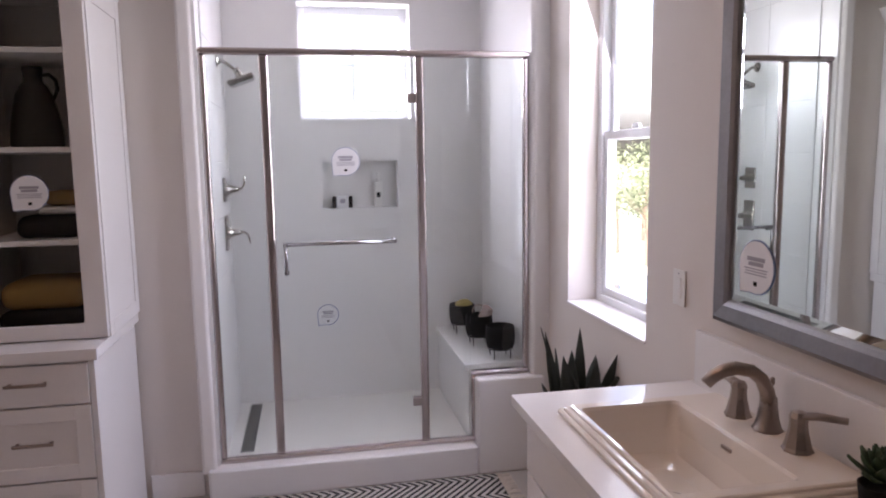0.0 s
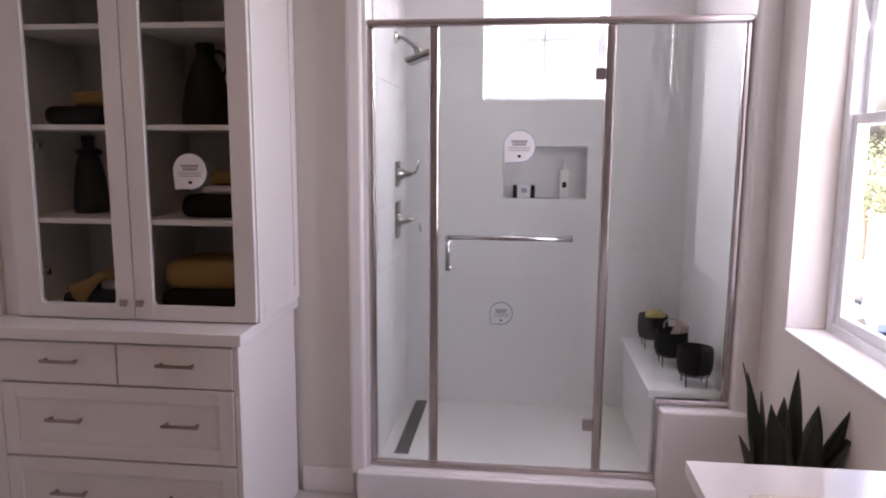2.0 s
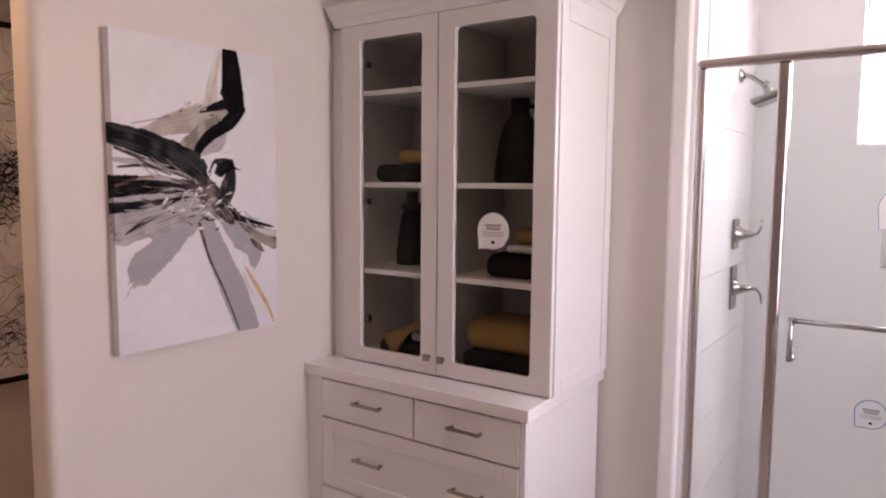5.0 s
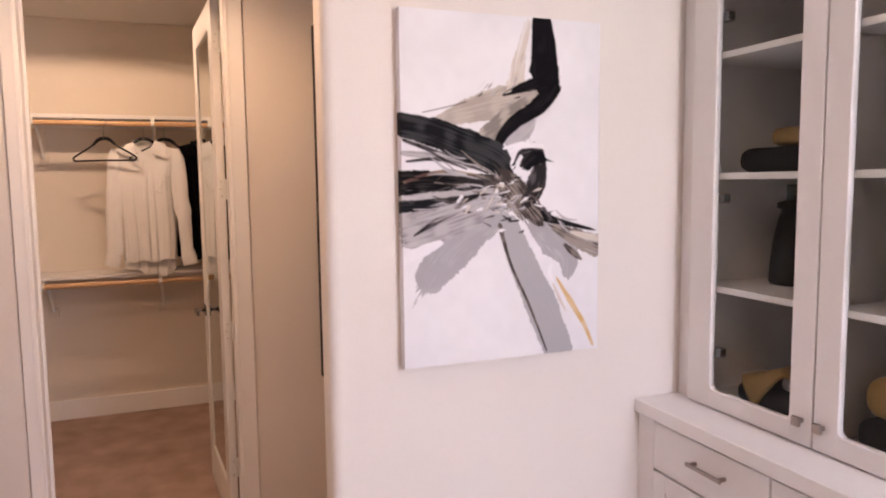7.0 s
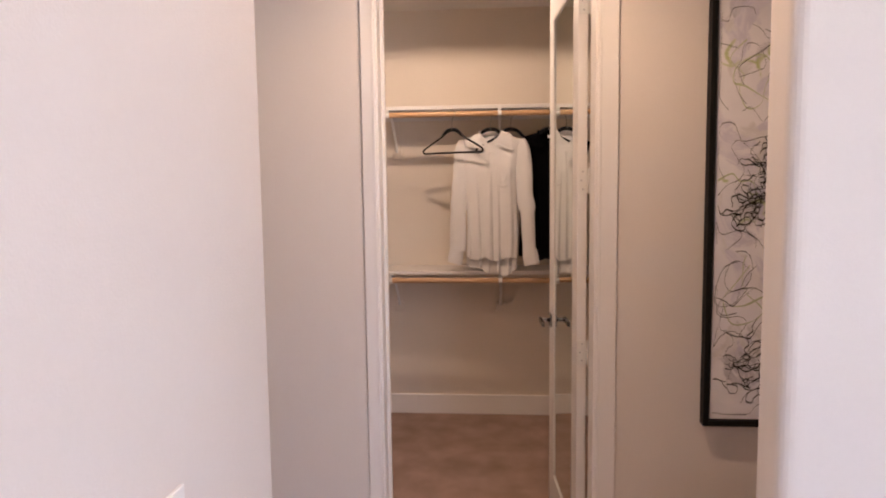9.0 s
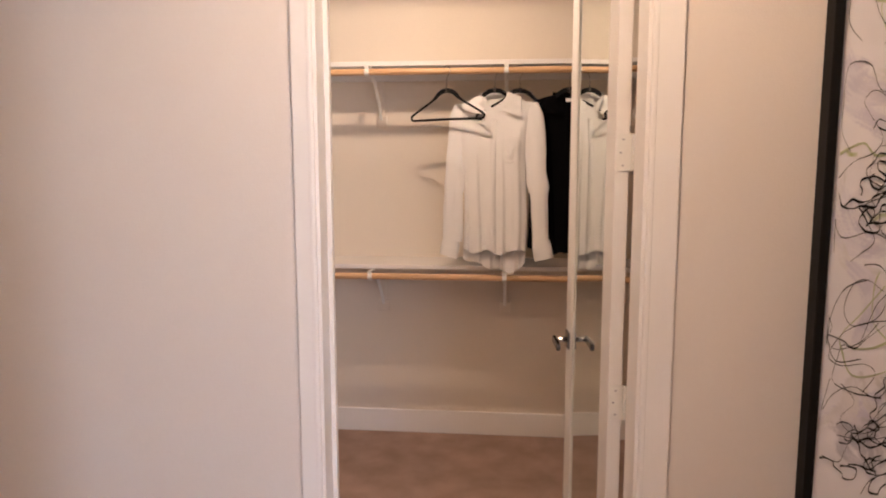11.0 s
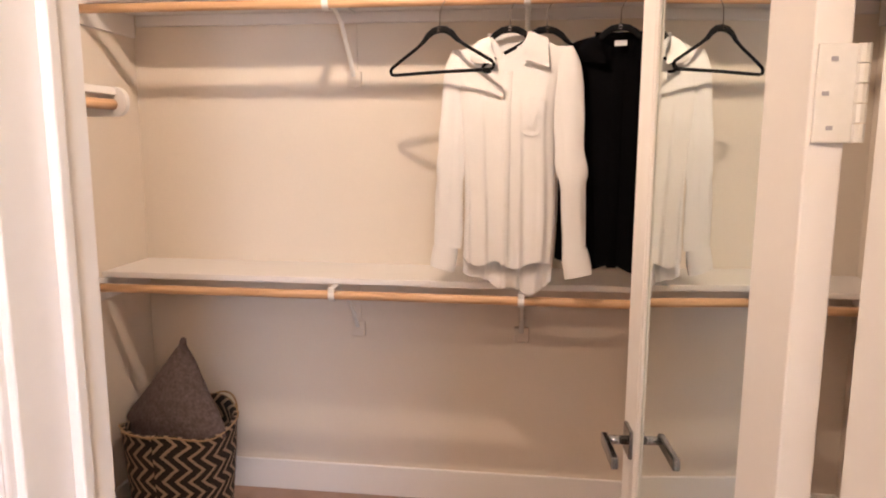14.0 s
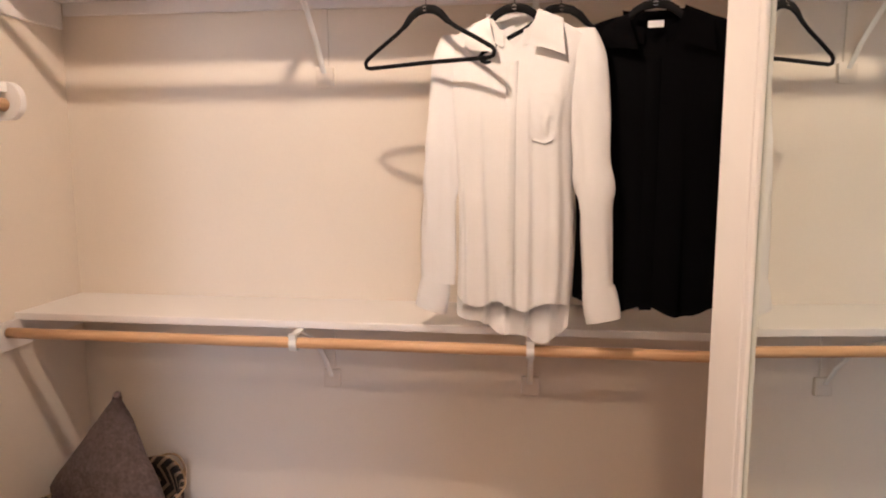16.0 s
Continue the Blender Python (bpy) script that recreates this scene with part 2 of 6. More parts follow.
def wood_mat(name, a, b_, axis):
    m = bpy.data.materials.new(name)
    m.use_nodes = True
    nt = m.node_tree
    p = nt.nodes["Principled BSDF"]
    p.inputs["Roughness"].default_value = 0.42
    tc = nt.nodes.new("ShaderNodeTexCoord")
    mp = nt.nodes.new("ShaderNodeMapping")
    sc = [90, 90, 90]
    sc[axis] = 3
    mp.inputs["Scale"].default_value = sc
    nt.links.new(tc.outputs["Object"], mp.inputs["Vector"])
    nz = nt.nodes.new("ShaderNodeTexNoise")
    nz.inputs["Scale"].default_value = 1.0
    nz.inputs["Detail"].default_value = 5
    nt.links.new(mp.outputs["Vector"], nz.inputs["Vector"])
    rp = nt.nodes.new("ShaderNodeMapRange")
    rp.inputs["From Min"].default_value = 0.3
    rp.inputs["From Max"].default_value = 0.7
    nt.links.new(nz.outputs["Fac"], rp.inputs["Value"])
    mx = nt.nodes.new("ShaderNodeMix")
    mx.data_type = 'RGBA'
    mx.inputs["A"].default_value = (*a, 1)
    mx.inputs["B"].default_value = (*b_, 1)
    nt.links.new(rp.outputs["Result"], mx.inputs["Factor"])
    nt.links.new(mx.outputs["Result"], p.inputs["Base Color"])
    return m


RODWOOD_Y = wood_mat("rod_pine_y", (0.5, 0.285, 0.14), (0.72, 0.47, 0.27), 1)
RODWOOD_X = wood_mat("rod_pine_x", (0.5, 0.285, 0.14), (0.72, 0.47, 0.27), 0)

# ---- mesh helpers ----


def box(bm, x0, x1, y0, y1, z0, z1, bev=0.0, seg=2):
    vs = bmesh.ops.create_cube(bm, size=1.0)["verts"]
    for v in vs:
        v.co = Vector(((x0 + x1) / 2 + v.co.x * (x1 - x0), (y0 + y1) / 2 + v.co.y * (y1 - y0), (z0 + z1) / 2 + v.co.z * (z1 - z0)))
    if bev:
        es = list({e for v in vs for e in v.link_edges})
        bmesh.ops.bevel(bm, geom=es, offset=bev, segments=seg, affect='EDGES', profile=0.5)
    return bm


def boxbm(*a, **k):
    return box(bmesh.new(), *a, **k)


def tube(bm, pts, radius, seg=10, caps=True, flat=1.0):
    """A tube along a line of points; radius a number or one for each point."""
    pts = [Vector(p) for p in pts]
    rings = []
    prev = None
    for i, p in enumerate(pts):
        d = (pts[min(i + 1, len(pts) - 1)] - pts[max(i - 1, 0)]).normalized()
        if prev is None:
            up = Vector((0, 0, 1)) if abs(d.z) < 0.9 else Vector((1, 0, 0))
            side = d.cross(up).normalized()
        else:
            side = (prev - d * prev.dot(d)).normalized()
        prev = side
        other = d.cross(side).normalized()
        r = radius[i] if isinstance(radius, (list, tuple)) else radius
        rings.append([bm.verts.new(p + (side * math.cos(a) + other * math.sin(a) * flat) * r) for a in (2 * math.pi * k / seg for k in range(seg))])
    for a, b in zip(rings, rings[1:]):
        for k in range(seg):
            bm.faces.new((a[k], a[(k + 1) % seg], b[(k + 1) % seg], b[k]))
    if caps:
        bm.faces.new(rings[0][::-1])
        bm.faces.new(rings[-1])
    return bm


def lathe(bm, profile, seg=24, center=(0, 0, 0), cap=True):
    """Turns (radius, height) pairs round the z axis."""
    cx, cy, cz = center
    rings = [[bm.verts.new((cx + r * math.cos(2 * math.pi * k / seg), cy + r * math.sin(2 * math.pi * k / seg), cz + z)) for k in range(seg)] for r, z in profile]
    for a, b in zip(rings, rings[1:]):
        for k in range(seg):
            bm.faces.new((a[k], a[(k + 1) % seg], b[(k + 1) % seg], b[k]))
    if cap:
        bm.faces.new(rings[0][::-1])
        bm.faces.new(rings[-1])
    return bm


def part(name, bm, material, parent=None, label="", smooth=False):
    bmesh.ops.recalc_face_normals(bm, faces=bm.faces)
    me = bpy.data.meshes.new(name)
    bm.to_mesh(me)
    bm.free()
    me.materials.append(material)
    if smooth:
        for p in me.polygons:
            p.use_smooth = True
    ob = new(name, me)
    if parent:
        ob.parent = parent
    if label:
        ob["label"] = label
    return ob


def thing(name, label, category, m=None, group=""):
    ob = new(name)
    ob.empty_display_size = 0.1
    if m is not None:
        ob.matrix_world = m
    return tagged(ob, label, category, group)


def structure(name, bm, material, label, category):
    return tagged(part(name, bm, material), label, category, kind="structure")


def bullnose(bm, x, y, r, seg=6):
    """Rounds the upright edges of bm that stand at (x, y)."""
    es = [e for e in bm.edges if all(abs(v.co.x - x) < 1e-4 and abs(v.co.y - y) < 1e-4 for v in e.verts)]
    bmesh.ops.bevel(bm, geom=es, offset=r, segments=seg, affect='EDGES', profile=0.5)
    return bm


# ---- the shell ----
H = 2.74
bm = boxbm(-2.0, 1.3, -2.4, 4.4, -0.2, 0.0)
structure("floor", bm, TILE, "light stone tiled bathroom floor", "floor")
structure("floor_carpet", boxbm(-5.6, -2.0, -1.4, 3.3, -0.2, 0.0), CARPET, "beige-brown plush carpet of closet and hall", "carpet")
structure("ceiling", boxbm(-5.6, 1.42, -2.5, 4.4, H, H + 0.15), CEIL, "white painted ceiling", "ceiling")

# window wall, with the opening of the side window
WX0, WX1 = 1.09, 1.30
WY0, WY1, WZ0, WZ1 = 2.125, 2.875, 0.905, 2.47
bm = bmesh.new()
box(bm, WX0, WX1, -2.4, WY0, 0, H)
box(bm, WX0, WX1, WY0, WY1, 0, WZ0)
box(bm, WX0, WX1, WY0, WY1, WZ1, H)
box(bm, WX0, WX1, WY1, 4.4, 0, H)
structure("wall_east", bm, PAINT, "beige painted wall with deep window opening", "wall")

# shower back wall with niche and window
SB = 4.126
NX0, NX1, NZ0, NZ1 = 0.02, 0.474, 1.286, 1.567
BX0, BX1, BZ0, BZ1 = -0.093, 0.563, 1.818, 2.486
bm = bmesh.new()
box(bm, -0.62, NX0, SB, 4.4, 0, BZ0)
box(bm, NX1, WX0, SB, 4.4, 0, BZ0)
box(bm, NX0, NX1, SB, 4.4, 0, NZ0)
box(bm, NX0, NX1, SB, 4.4, NZ1, BZ0)
box(bm, NX0, NX1, SB + 0.09, 4.4, NZ0, NZ1)
box(bm, -0.62, BX0, SB, 4.4, BZ0, H)
box(bm, BX1, WX0, SB, 4.4, BZ0, H)
box(bm, BX0, BX1, SB, 4.4, BZ1, H)
structure("wall_north", bm, SURROUND, "white solid-surface shower back wall with recessed niche", "shower wall")
structure("wall_shower_west", bullnose(boxbm(-0.58, -0.52, 3.15, SB, 0, H), -0.58, 3.15, 0.025), SURROUND, "white solid-surface shower side wall", "shower wall")
sw = structure("wall_shower_west_tiles", boxbm(-0.52, -0.5195, 3.28, SB - 0.001, 0.116, H - 0.001), PALEGROUT, "white large-format tiled shower side wall", "shower wall")
tile_mesh = None
for r in range(9):
    for c in range(2):
        y0, z0 = 3.2815 + c * 0.4225, 0.117 + r * 0.2913
        tob = part("tile", boxbm(-0.5195, -0.514, 0, 0.4205, 0, 0.2893, 0.001, 1), SURROUND, sw) if tile_mesh is None else new("tile", tile_mesh)
        tile_mesh = tob.data
        tob.parent = sw
        tob.location = (0, y0, z0)
structure("wall_shower_east", bullnose(boxbm(1.0, WX0, 3.13, SB, 0, H), 1.0, 3.13, 0.025), SURROUND, "white solid-surface shower side wall beside bench", "shower wall")
structure("trim_shower_west", bullnose(bullnose(boxbm(-0.6, -0.535, 3.128, 3.2, 0.13, H), -0.6, 3.128, 0.016), -0.535, 3.128, 0.016), TRIM, "rounded white edge trim of shower", "trim")
structure("wall_niche_cabinet", boxbm(-2.0, -0.58, 3.2, 3.32, 0, H), PAINT, "beige painted wall beside linen cabinet", "wall")

# wall with the painting, ending in a rounded corner, and its fellow beyond the opening
bm = boxbm(-2.0, -1.87, 1.555, 3.2, 0, H)
bullnose(bm, -1.87, 1.555, 0.03)
bullnose(bm, -2.0, 1.555, 0.03)
structure("wall_west", bm, PAINT, "cream painted wall with rounded corner", "wall")
bm = boxbm(-1.858, -0.95, 0.548, 0.668, 0, H)
for cx, cy in ((-1.858, 0.668), (-1.858, 0.548), (-0.95, 0.668), (-0.95, 0.548)):
    bullnose(bm, cx, cy, 0.022)
structure("wall_partition", bm, PAINT, "cream painted partition wall with rounded corner and light switch", "wall")
structure("wall_west_south", boxbm(-1.83, -1.71, -2.4, 0.5475, 0, H), PAINT, "cream painted wall", "wall")
structure("wall_south", boxbm(-2.0, 1.3, -2.52, -2.4, 0, H), PAINT, "beige painted wall", "wall")
# hall
CX = -3.09
OY0, OY1, OZ = 0.636, 1.413, 2.46
bm = bmesh.new()
box(bm, CX - 0.12, CX, -1.4, OY0, 0, H)
box(bm, CX - 0.12, CX, OY1, 3.3, 0, H)
box(bm, CX - 0.12, CX, OY0, OY1, OZ, H)
structure("wall_closet_front", bm, PAINT, "beige painted hall wall with closet doorway", "wall")
structure("wall_hall_north", boxbm(CX, -2.0, 2.95, 3.07, 0, H), PAINT, "beige painted hall wall", "wall")
structure("wall_hall_south", boxbm(CX, -1.83, -1.02, -0.9, 0, H), PAINT, "beige painted hall wall", "wall")
# closet
KX, KY0, KY1 = -5.37, -0.57, 2.35
structure("wall_closet_back", boxbm(KX - 0.12, KX, KY0 - 0.12, KY1 + 0.12, 0, H), CLOSET_PAINT, "warm white closet back wall", "wall")
structure("wall_closet_south", boxbm(KX, CX - 0.12, KY0 - 0.12, KY0, 0, H), CLOSET_PAINT, "warm white closet side wall", "wall")
structure("wall_closet_north", boxbm(KX, CX - 0.12, KY1, KY1 + 0.12, 0, H), CLOSET_PAINT, "warm white closet side wall", "wall")


def baseboard(name, x0, x1, y0, y1, h=0.137):
    bm = boxbm(x0, x1, y0, y1, 0, h, 0.004)
    structure(name, bm, TRIM, "white painted baseboard", "baseboard")


baseboard("baseboard", KX, KX + 0.015, KY0 + 0.015, KY1 - 0.015)
baseboard("baseboard_closet_south", KX, CX - 0.14, KY0, KY0 + 0.015)
baseboard("baseboard_closet_north", KX, CX - 0.14, KY1 - 0.015, KY1)
baseboard("baseboard_hall", CX, CX + 0.015, 1.49, 2.94)
baseboard("baseboard_hall_south", CX, CX + 0.015, -0.89, 0.58)
baseboard("baseboard_cabinet", -0.84, -0.602, 3.185, 3.2, 0.12)
baseboard("baseboard_west", -1.87, -1.855, 1.6, 2.55)
baseboard("baseboard_partition", -1.83, -0.975, 0.668, 0.683)
baseboard("baseboard_east", 1.075, 1.09, 1.82, 3.1)

# doorway of the closet: jambs and moulded casings
bm = bmesh.new()
box(bm, CX - 0.125, CX + 0.004, OY0, OY0 + 0.018, 0, OZ, 0.002)
box(bm, CX - 0.075, CX - 0.06, OY0 + 0.018, OY0 + 0.03, 0, OZ - 0.02, 0.002)
structure("door_jamb_south", bm, TRIM, "white painted door jamb", "door frame")
bm = bmesh.new()
box(bm, CX - 0.125, CX + 0.004, OY1 - 0.018, OY1, 0, OZ, 0.002)
structure("door_jamb_north", bm, TRIM, "white painted door jamb", "door frame")
structure("door_jamb_head", boxbm(CX - 0.125, CX + 0.004, OY0 + 0.018, OY1 - 0.018, OZ - 0.018, OZ, 0.002), TRIM, "white painted door head", "door frame")


def casing(name, y0, y1, inner_low):
    """Flat casing with a raised outer band and a small inner bead."""
    bm = bmesh.new()
    s = 1 if inner_low else -1
    yi, yo = (y1, y0) if inner_low else (y0, y1)
    box(bm, CX, CX + 0.014, min(yi, yo), max(yi, yo), 0, OZ + 0.07, 0.003)
    box(bm, CX + 0.013, CX + 0.0165, *sorted((yi - s * 0.003, yi - s * 0.012)), 0, OZ + 0.05, 0.0015)
    structure(name, bm, TRIM, "white moulded door casing", "trim")


casing("trim_door_south", 0.596, 0.646, True)
casing("trim_door_north", 1.404, 1.472, False)
structure("trim_door_head", boxbm(CX, CX + 0.016, 0.594, 1.472, OZ + 0.001, OZ + 0.085, 0.003), TRIM, "white moulded door casing", "trim")

# ---- bathroom: windows ----


def window_unit(name, label, m, w, h, rail=None, cross=False):
    """Vinyl window seen from inside; local x across, z up, y outwards; origin at the lower middle of the opening."""
    win = thing(name, label, "window", m)
    win["kind"] = "structure"
    f = 0.045
    for nm, a in (("frame_side", (-w / 2, -w / 2 + f, 0, 0.07, 0, h)), ("frame_side", (w / 2 - f, w / 2, 0, 0.07, 0, h)),
                  ("frame_sill", (-w / 2 + f, w / 2 - f, 0, 0.07, 0, f)), ("frame_head", (-w / 2 + f, w / 2 - f, 0, 0.07, h - f, h))):
        part(nm, boxbm(*a, bev=0.004), VINYL, win)
    if rail:
        s = 0.035
        for z0, z1, y in ((f, rail + 0.02, 0.012), (rail - 0.02, h - f, 0.04)):
            bm = bmesh.new()
            x0, x1 = -w / 2 + f, w / 2 - f
            box(bm, x0, x0 + s, y, y + 0.025, z0, z1, 0.003)
            box(bm, x1 - s, x1, y, y + 0.025, z0, z1, 0.003)
            box(bm, x0 + s, x1 - s, y, y + 0.025, z0, z0 + s, 0.003)
            box(bm, x0 + s, x1 - s, y, y + 0.025, z1 - s, z1, 0.003)
            sash = part("sash", bm, VINYL, win)
            g = part("pane", boxbm(x0 + s, x1 - s, y + 0.010, y + 0.014, z0 + s, z1 - s), CLEAR, sash)
            g.visible_shadow = False
        bm = boxbm(-0.03, 0.03, -0.004, 0.012, rail + 0.02, rail + 0.032, 0.003)
        box(bm, -0.012, 0.03, -0.01, 0.006, rail + 0.032, rail + 0.04, 0.002)
        part("sash_lock", bm, VINYL, win)
    else:
        g = part("pane", boxbm(-w / 2 + f, w / 2 - f, 0.03, 0.034, f, h - f), CLEAR, win)
        g.visible_shadow = False
    if cross:
        part("muntin", boxbm(-0.008, 0.008, 0.036, 0.044, f, h - f), VINYL, win)
        part("muntin", boxbm(-w / 2 + f, w / 2 - f, 0.0365, 0.0435, h / 2 - 0.008, h / 2 + 0.008), VINYL, win)
    return win


window_unit("window_1", "white vinyl single-hung window over snake plant", Matrix.Translation((1.225, (WY0 + WY1) / 2, WZ0)) @ pose(0, 0, 0, 0, 0, -90), WY1 - WY0, WZ1 - WZ0, rail=0.755)
window_unit("window_2", "white vinyl fixed window above shower niche", pose((BX0 + BX1) / 2, 4.27, BZ0), BX1 - BX0, BZ1 - BZ0, cross=True)
structure("window_sill", boxbm(1.082, 1.225, WY0 + 0.002, WY1 - 0.002, WZ0, WZ0 + 0.012, 0.003), TRIM, "white painted window sill", "window sill")

# ---- shower ----
structure("shower_floor", boxbm(-0.52, 1.0, 3.28, SB, 0, 0.115), PAN, "white cast shower pan", "shower floor")
bm = boxbm(-0.57, 0.715, 3.105, 3.279, 0, 0.15, 0.012, 3)
structure("shower_curb", bm, SURROUND, "low white shower curb with rounded edges", "shower curb")
bm = boxbm(0.716, 1.06, 3.105, 3.279, 0, 0.49, 0.012, 3)
structure("shower_pony_wall", bm, SURROUND, "low white wall carrying shower glass", "shower wall")
bench = thing("shower_bench", "white built-in shower bench along side wall", "bench", pose(0, 0, 0.115))
part("seat", boxbm(0.69, 0.999, 3.281, SB - 0.001, 0.365, 0.405, 0.006), SURROUND, bench)
part("bench_front", boxbm(0.71, 0.999, 3.281, SB - 0.001, 0.0, 0.364), SURROUND, bench)

enc = thing("shower_enclosure", "framed clear glass shower enclosure on white curb", "shower enclosure", pose(0, 3.19, 0.15))


def bar(name, x0, x1, z0, z1, d=0.034, parent=enc):
    bm = boxbm(x0, x1, -d / 2, d / 2, z0 - 0.15, z1 - 0.15, 0.009, 4)
    if x1 - x0 > z1 - z0:
        box(bm, x0, x1, -d / 2 - 0.004, -d / 2 + 0.002, (z0 + z1) / 2 - 0.155, (z0 + z1) / 2 - 0.145, 0.001)
    return part(name, bm, FRAMEM, parent)


bar("header", -0.52, 1.0, 2.045, 2.075, 0.045)
bar("jamb", -0.52, -0.492, 0.176, 2.045)
bar("jamb", 0.972, 1.0, 0.516, 2.045)
bar("bottom_rail", -0.52, 0.728, 0.15, 0.176, 0.04)
bar("post", -0.262, -0.222, 0.176, 2.045)
bar("post", 0.446, 0.486, 0.176, 2.045)
bar("step_post", 0.7, 0.728, 0.176, 0.49)
bar("step_rail", 0.7, 1.0, 0.49, 0.516, 0.04)


def pane(name, x0, x1, z0, z1, parent=enc, y=0.0):
    g = part(name, boxbm(x0, x1, y - 0.003, y + 0.003, z0 - 0.15, z1 - 0.15), SHOWERGLASS, parent)
    g.visible_shadow = False
    return g


pane("side_pane", -0.492, -0.262, 0.176, 2.045)
bm = bmesh.new()
box(bm, 0.486, 0.7, -0.003, 0.003, 0.026, 1.895)
box(bm, 0.7, 0.972, -0.003, 0.003, 0.366, 1.895)
g = part("side_pane", bm, SHOWERGLASS, enc)
g.visible_shadow = False
door = pane("shower_door", -0.219, 0.442, 0.184, 2.04, enc, 0.002)
bm = bmesh.new()
tube(bm, [(-0.178, -0.05, 1.04), (0.335, -0.05, 1.04)], 0.009, 12)
tube(bm, [(-0.178, -0.05, 1.048), (-0.178, -0.05, 0.9)], 0.009, 12)
for px, pz in ((0.325, 1.04), (-0.178, 0.905), (-0.178, 1.03)):
    tube(bm, [(px, -0.05, pz), (px, -0.004, pz)], 0.008, 10)
    tube(bm, [(px, -0.012, pz), (px, -0.002, pz)], 0.013, 12)
part("towel_bar_handle", bm, CHROME, door, "polished chrome towel bar handle", True)
for hz in (0.383, 1.858):
    part("hinge", boxbm(0.405, 0.45, -0.012, 0.014, hz - 0.175, hz - 0.13, 0.003), FRAMEM, door)
bm = boxbm(-0.236, -0.222, -0.03, -0.018, 0.9, 1.02, 0.004)
part("latch", bm, FRAMEM, enc)
# white silicone strip under the frame
structure("curb_cap", boxbm(-0.53, 0.70, 3.12, 3.168, 0.1505, 0.154, 0.001), TRIM, "white caulk line on curb", "trim")

# linear drain
drain = thing("linear_drain", "slotted steel linear shower drain in white pan", "drain", pose(-0.42, 3.73, 0.1155))
part("grate", boxbm(-0.034, 0.034, -0.35, 0.35, 0, 0.004, 0.001), DRAINM, drain)
bm = bmesh.new()
rng = random.Random(3)
for i in range(34):
    y = -0.335 + i * 0.0203
    for k in range(4):
        x = -0.026 + k * 0.0145 + (0.003 if i % 2 else 0)
        box(bm, x, x + 0.009, y, y + 0.013, 0.0038, 0.0046)
part("slots", bm, DARK, drain)

# shower head on its arm
head = thing("wall_shower", "brushed nickel shower head on curved arm", "shower", pose(-0.514, 3.8, 2.1))
part("flange", lathe(bmesh.new(), [(0.001, 0), (0.03, 0), (0.03, 0.006), (0.018, 0.012), (0.012, 0.02)], 20), NICKEL, head).matrix_basis = pose(0, 0, 0, 0, 90, 0)
part("arm", tube(bmesh.new(), [(0.0, 0, 0), (0.025, 0, 0.0), (0.045, 0, -0.008), (0.064, 0, -0.022), (0.085, 0, -0.038), (0.096, 0, -0.046)], 0.0095, 12), NICKEL, head, "", True)
part("ball_joint", lathe(bmesh.new(), [(0.002, 0.028), (0.014, 0.024), (0.018, 0.012), (0.016, -0.002), (0.002, -0.006)], 16), NICKEL, head, "", True).matrix_basis = pose(0.106, 0, -0.056, 0, -20, 0)
bm = lathe(bmesh.new(), [(0.014, 0.04), (0.02, 0.03), (0.02, 0.016), (0.03, 0.01)], 20)
box(bm, -0.07, 0.07, -0.07, 0.07, -0.02, 0.006, 0.008, 3)
part("spray_plate", bm, NICKEL, head).matrix_basis = pose(0.12, 0, -0.09, 0, -20, 0)
part("nozzle_face", boxbm(-0.062, 0.062, -0.062, 0.062, -0.0245, -0.0215, 0.001), DARKCHROME, head).matrix_basis = pose(0.12, 0, -0.09, 0, -20, 0)


def valve(z, h, lever):
    v = thing("shower_valve", "brushed nickel shower valve with lever handle", "shower valve", pose(-0.514, 3.82, z), "shower valves")
    part("escutcheon", boxbm(0, 0.012, -0.05, 0.05, -h / 2, h / 2, 0.0055, 3), NICKEL, v)
    part("stem", tube(bmesh.new(), [(0.008, 0, 0), (0.018, 0, 0), (0.034, 0, 0), (0.056, 0, 0), (0.075, 0, 0), (0.082, 0, 0)], [0.044, 0.036, 0.025, 0.017, 0.014, 0.004], 18), NICKEL, v, "", True)
    part("lever", tube(bmesh.new(), lever, [0.012, 0.01, 0.008, 0.006], 10, flat=0.7), NICKEL, v, "", True)


valve(1.425, 0.13, [(0.07, 0, 0), (0.095, -0.005, 0.005), (0.11, -0.01, 0.03), (0.112, -0.012, 0.07)])
valve(1.19, 0.19, [(0.07, 0, 0), (0.1, -0.005, 0.002), (0.12, -0.01, -0.02), (0.126, -0.012, -0.06)])

# niche contents
soap = thing("soap_set", "boxed white soap between black blocks in shower niche", "soap box", pose(0.137, 4.165, NZ0))
part("soap_box", boxbm(-0.036, 0.036, -0.02, 0.03, 0, 0.078, 0.003), PAPER, soap)
part("end_block", boxbm(-0.06, -0.037, -0.015, 0.03, 0, 0.07, 0.003), BLACK, soap)
part("end_block", boxbm(0.037, 0.06, -0.015, 0.03, 0, 0.07, 0.003), BLACK, soap)
part("label", boxbm(-0.016, 0.016, -0.022, -0.02, 0.03, 0.055), GREYINK, soap)
bottle = thing("lotion_bottle", "white pump bottle with black label in shower niche", "bottle", pose(0.356, 4.17, NZ0))
part("bottle_body", boxbm(-0.024, 0.024, -0.02, 0.02, 0, 0.155, 0.008, 3), PLASTIC, bottle)
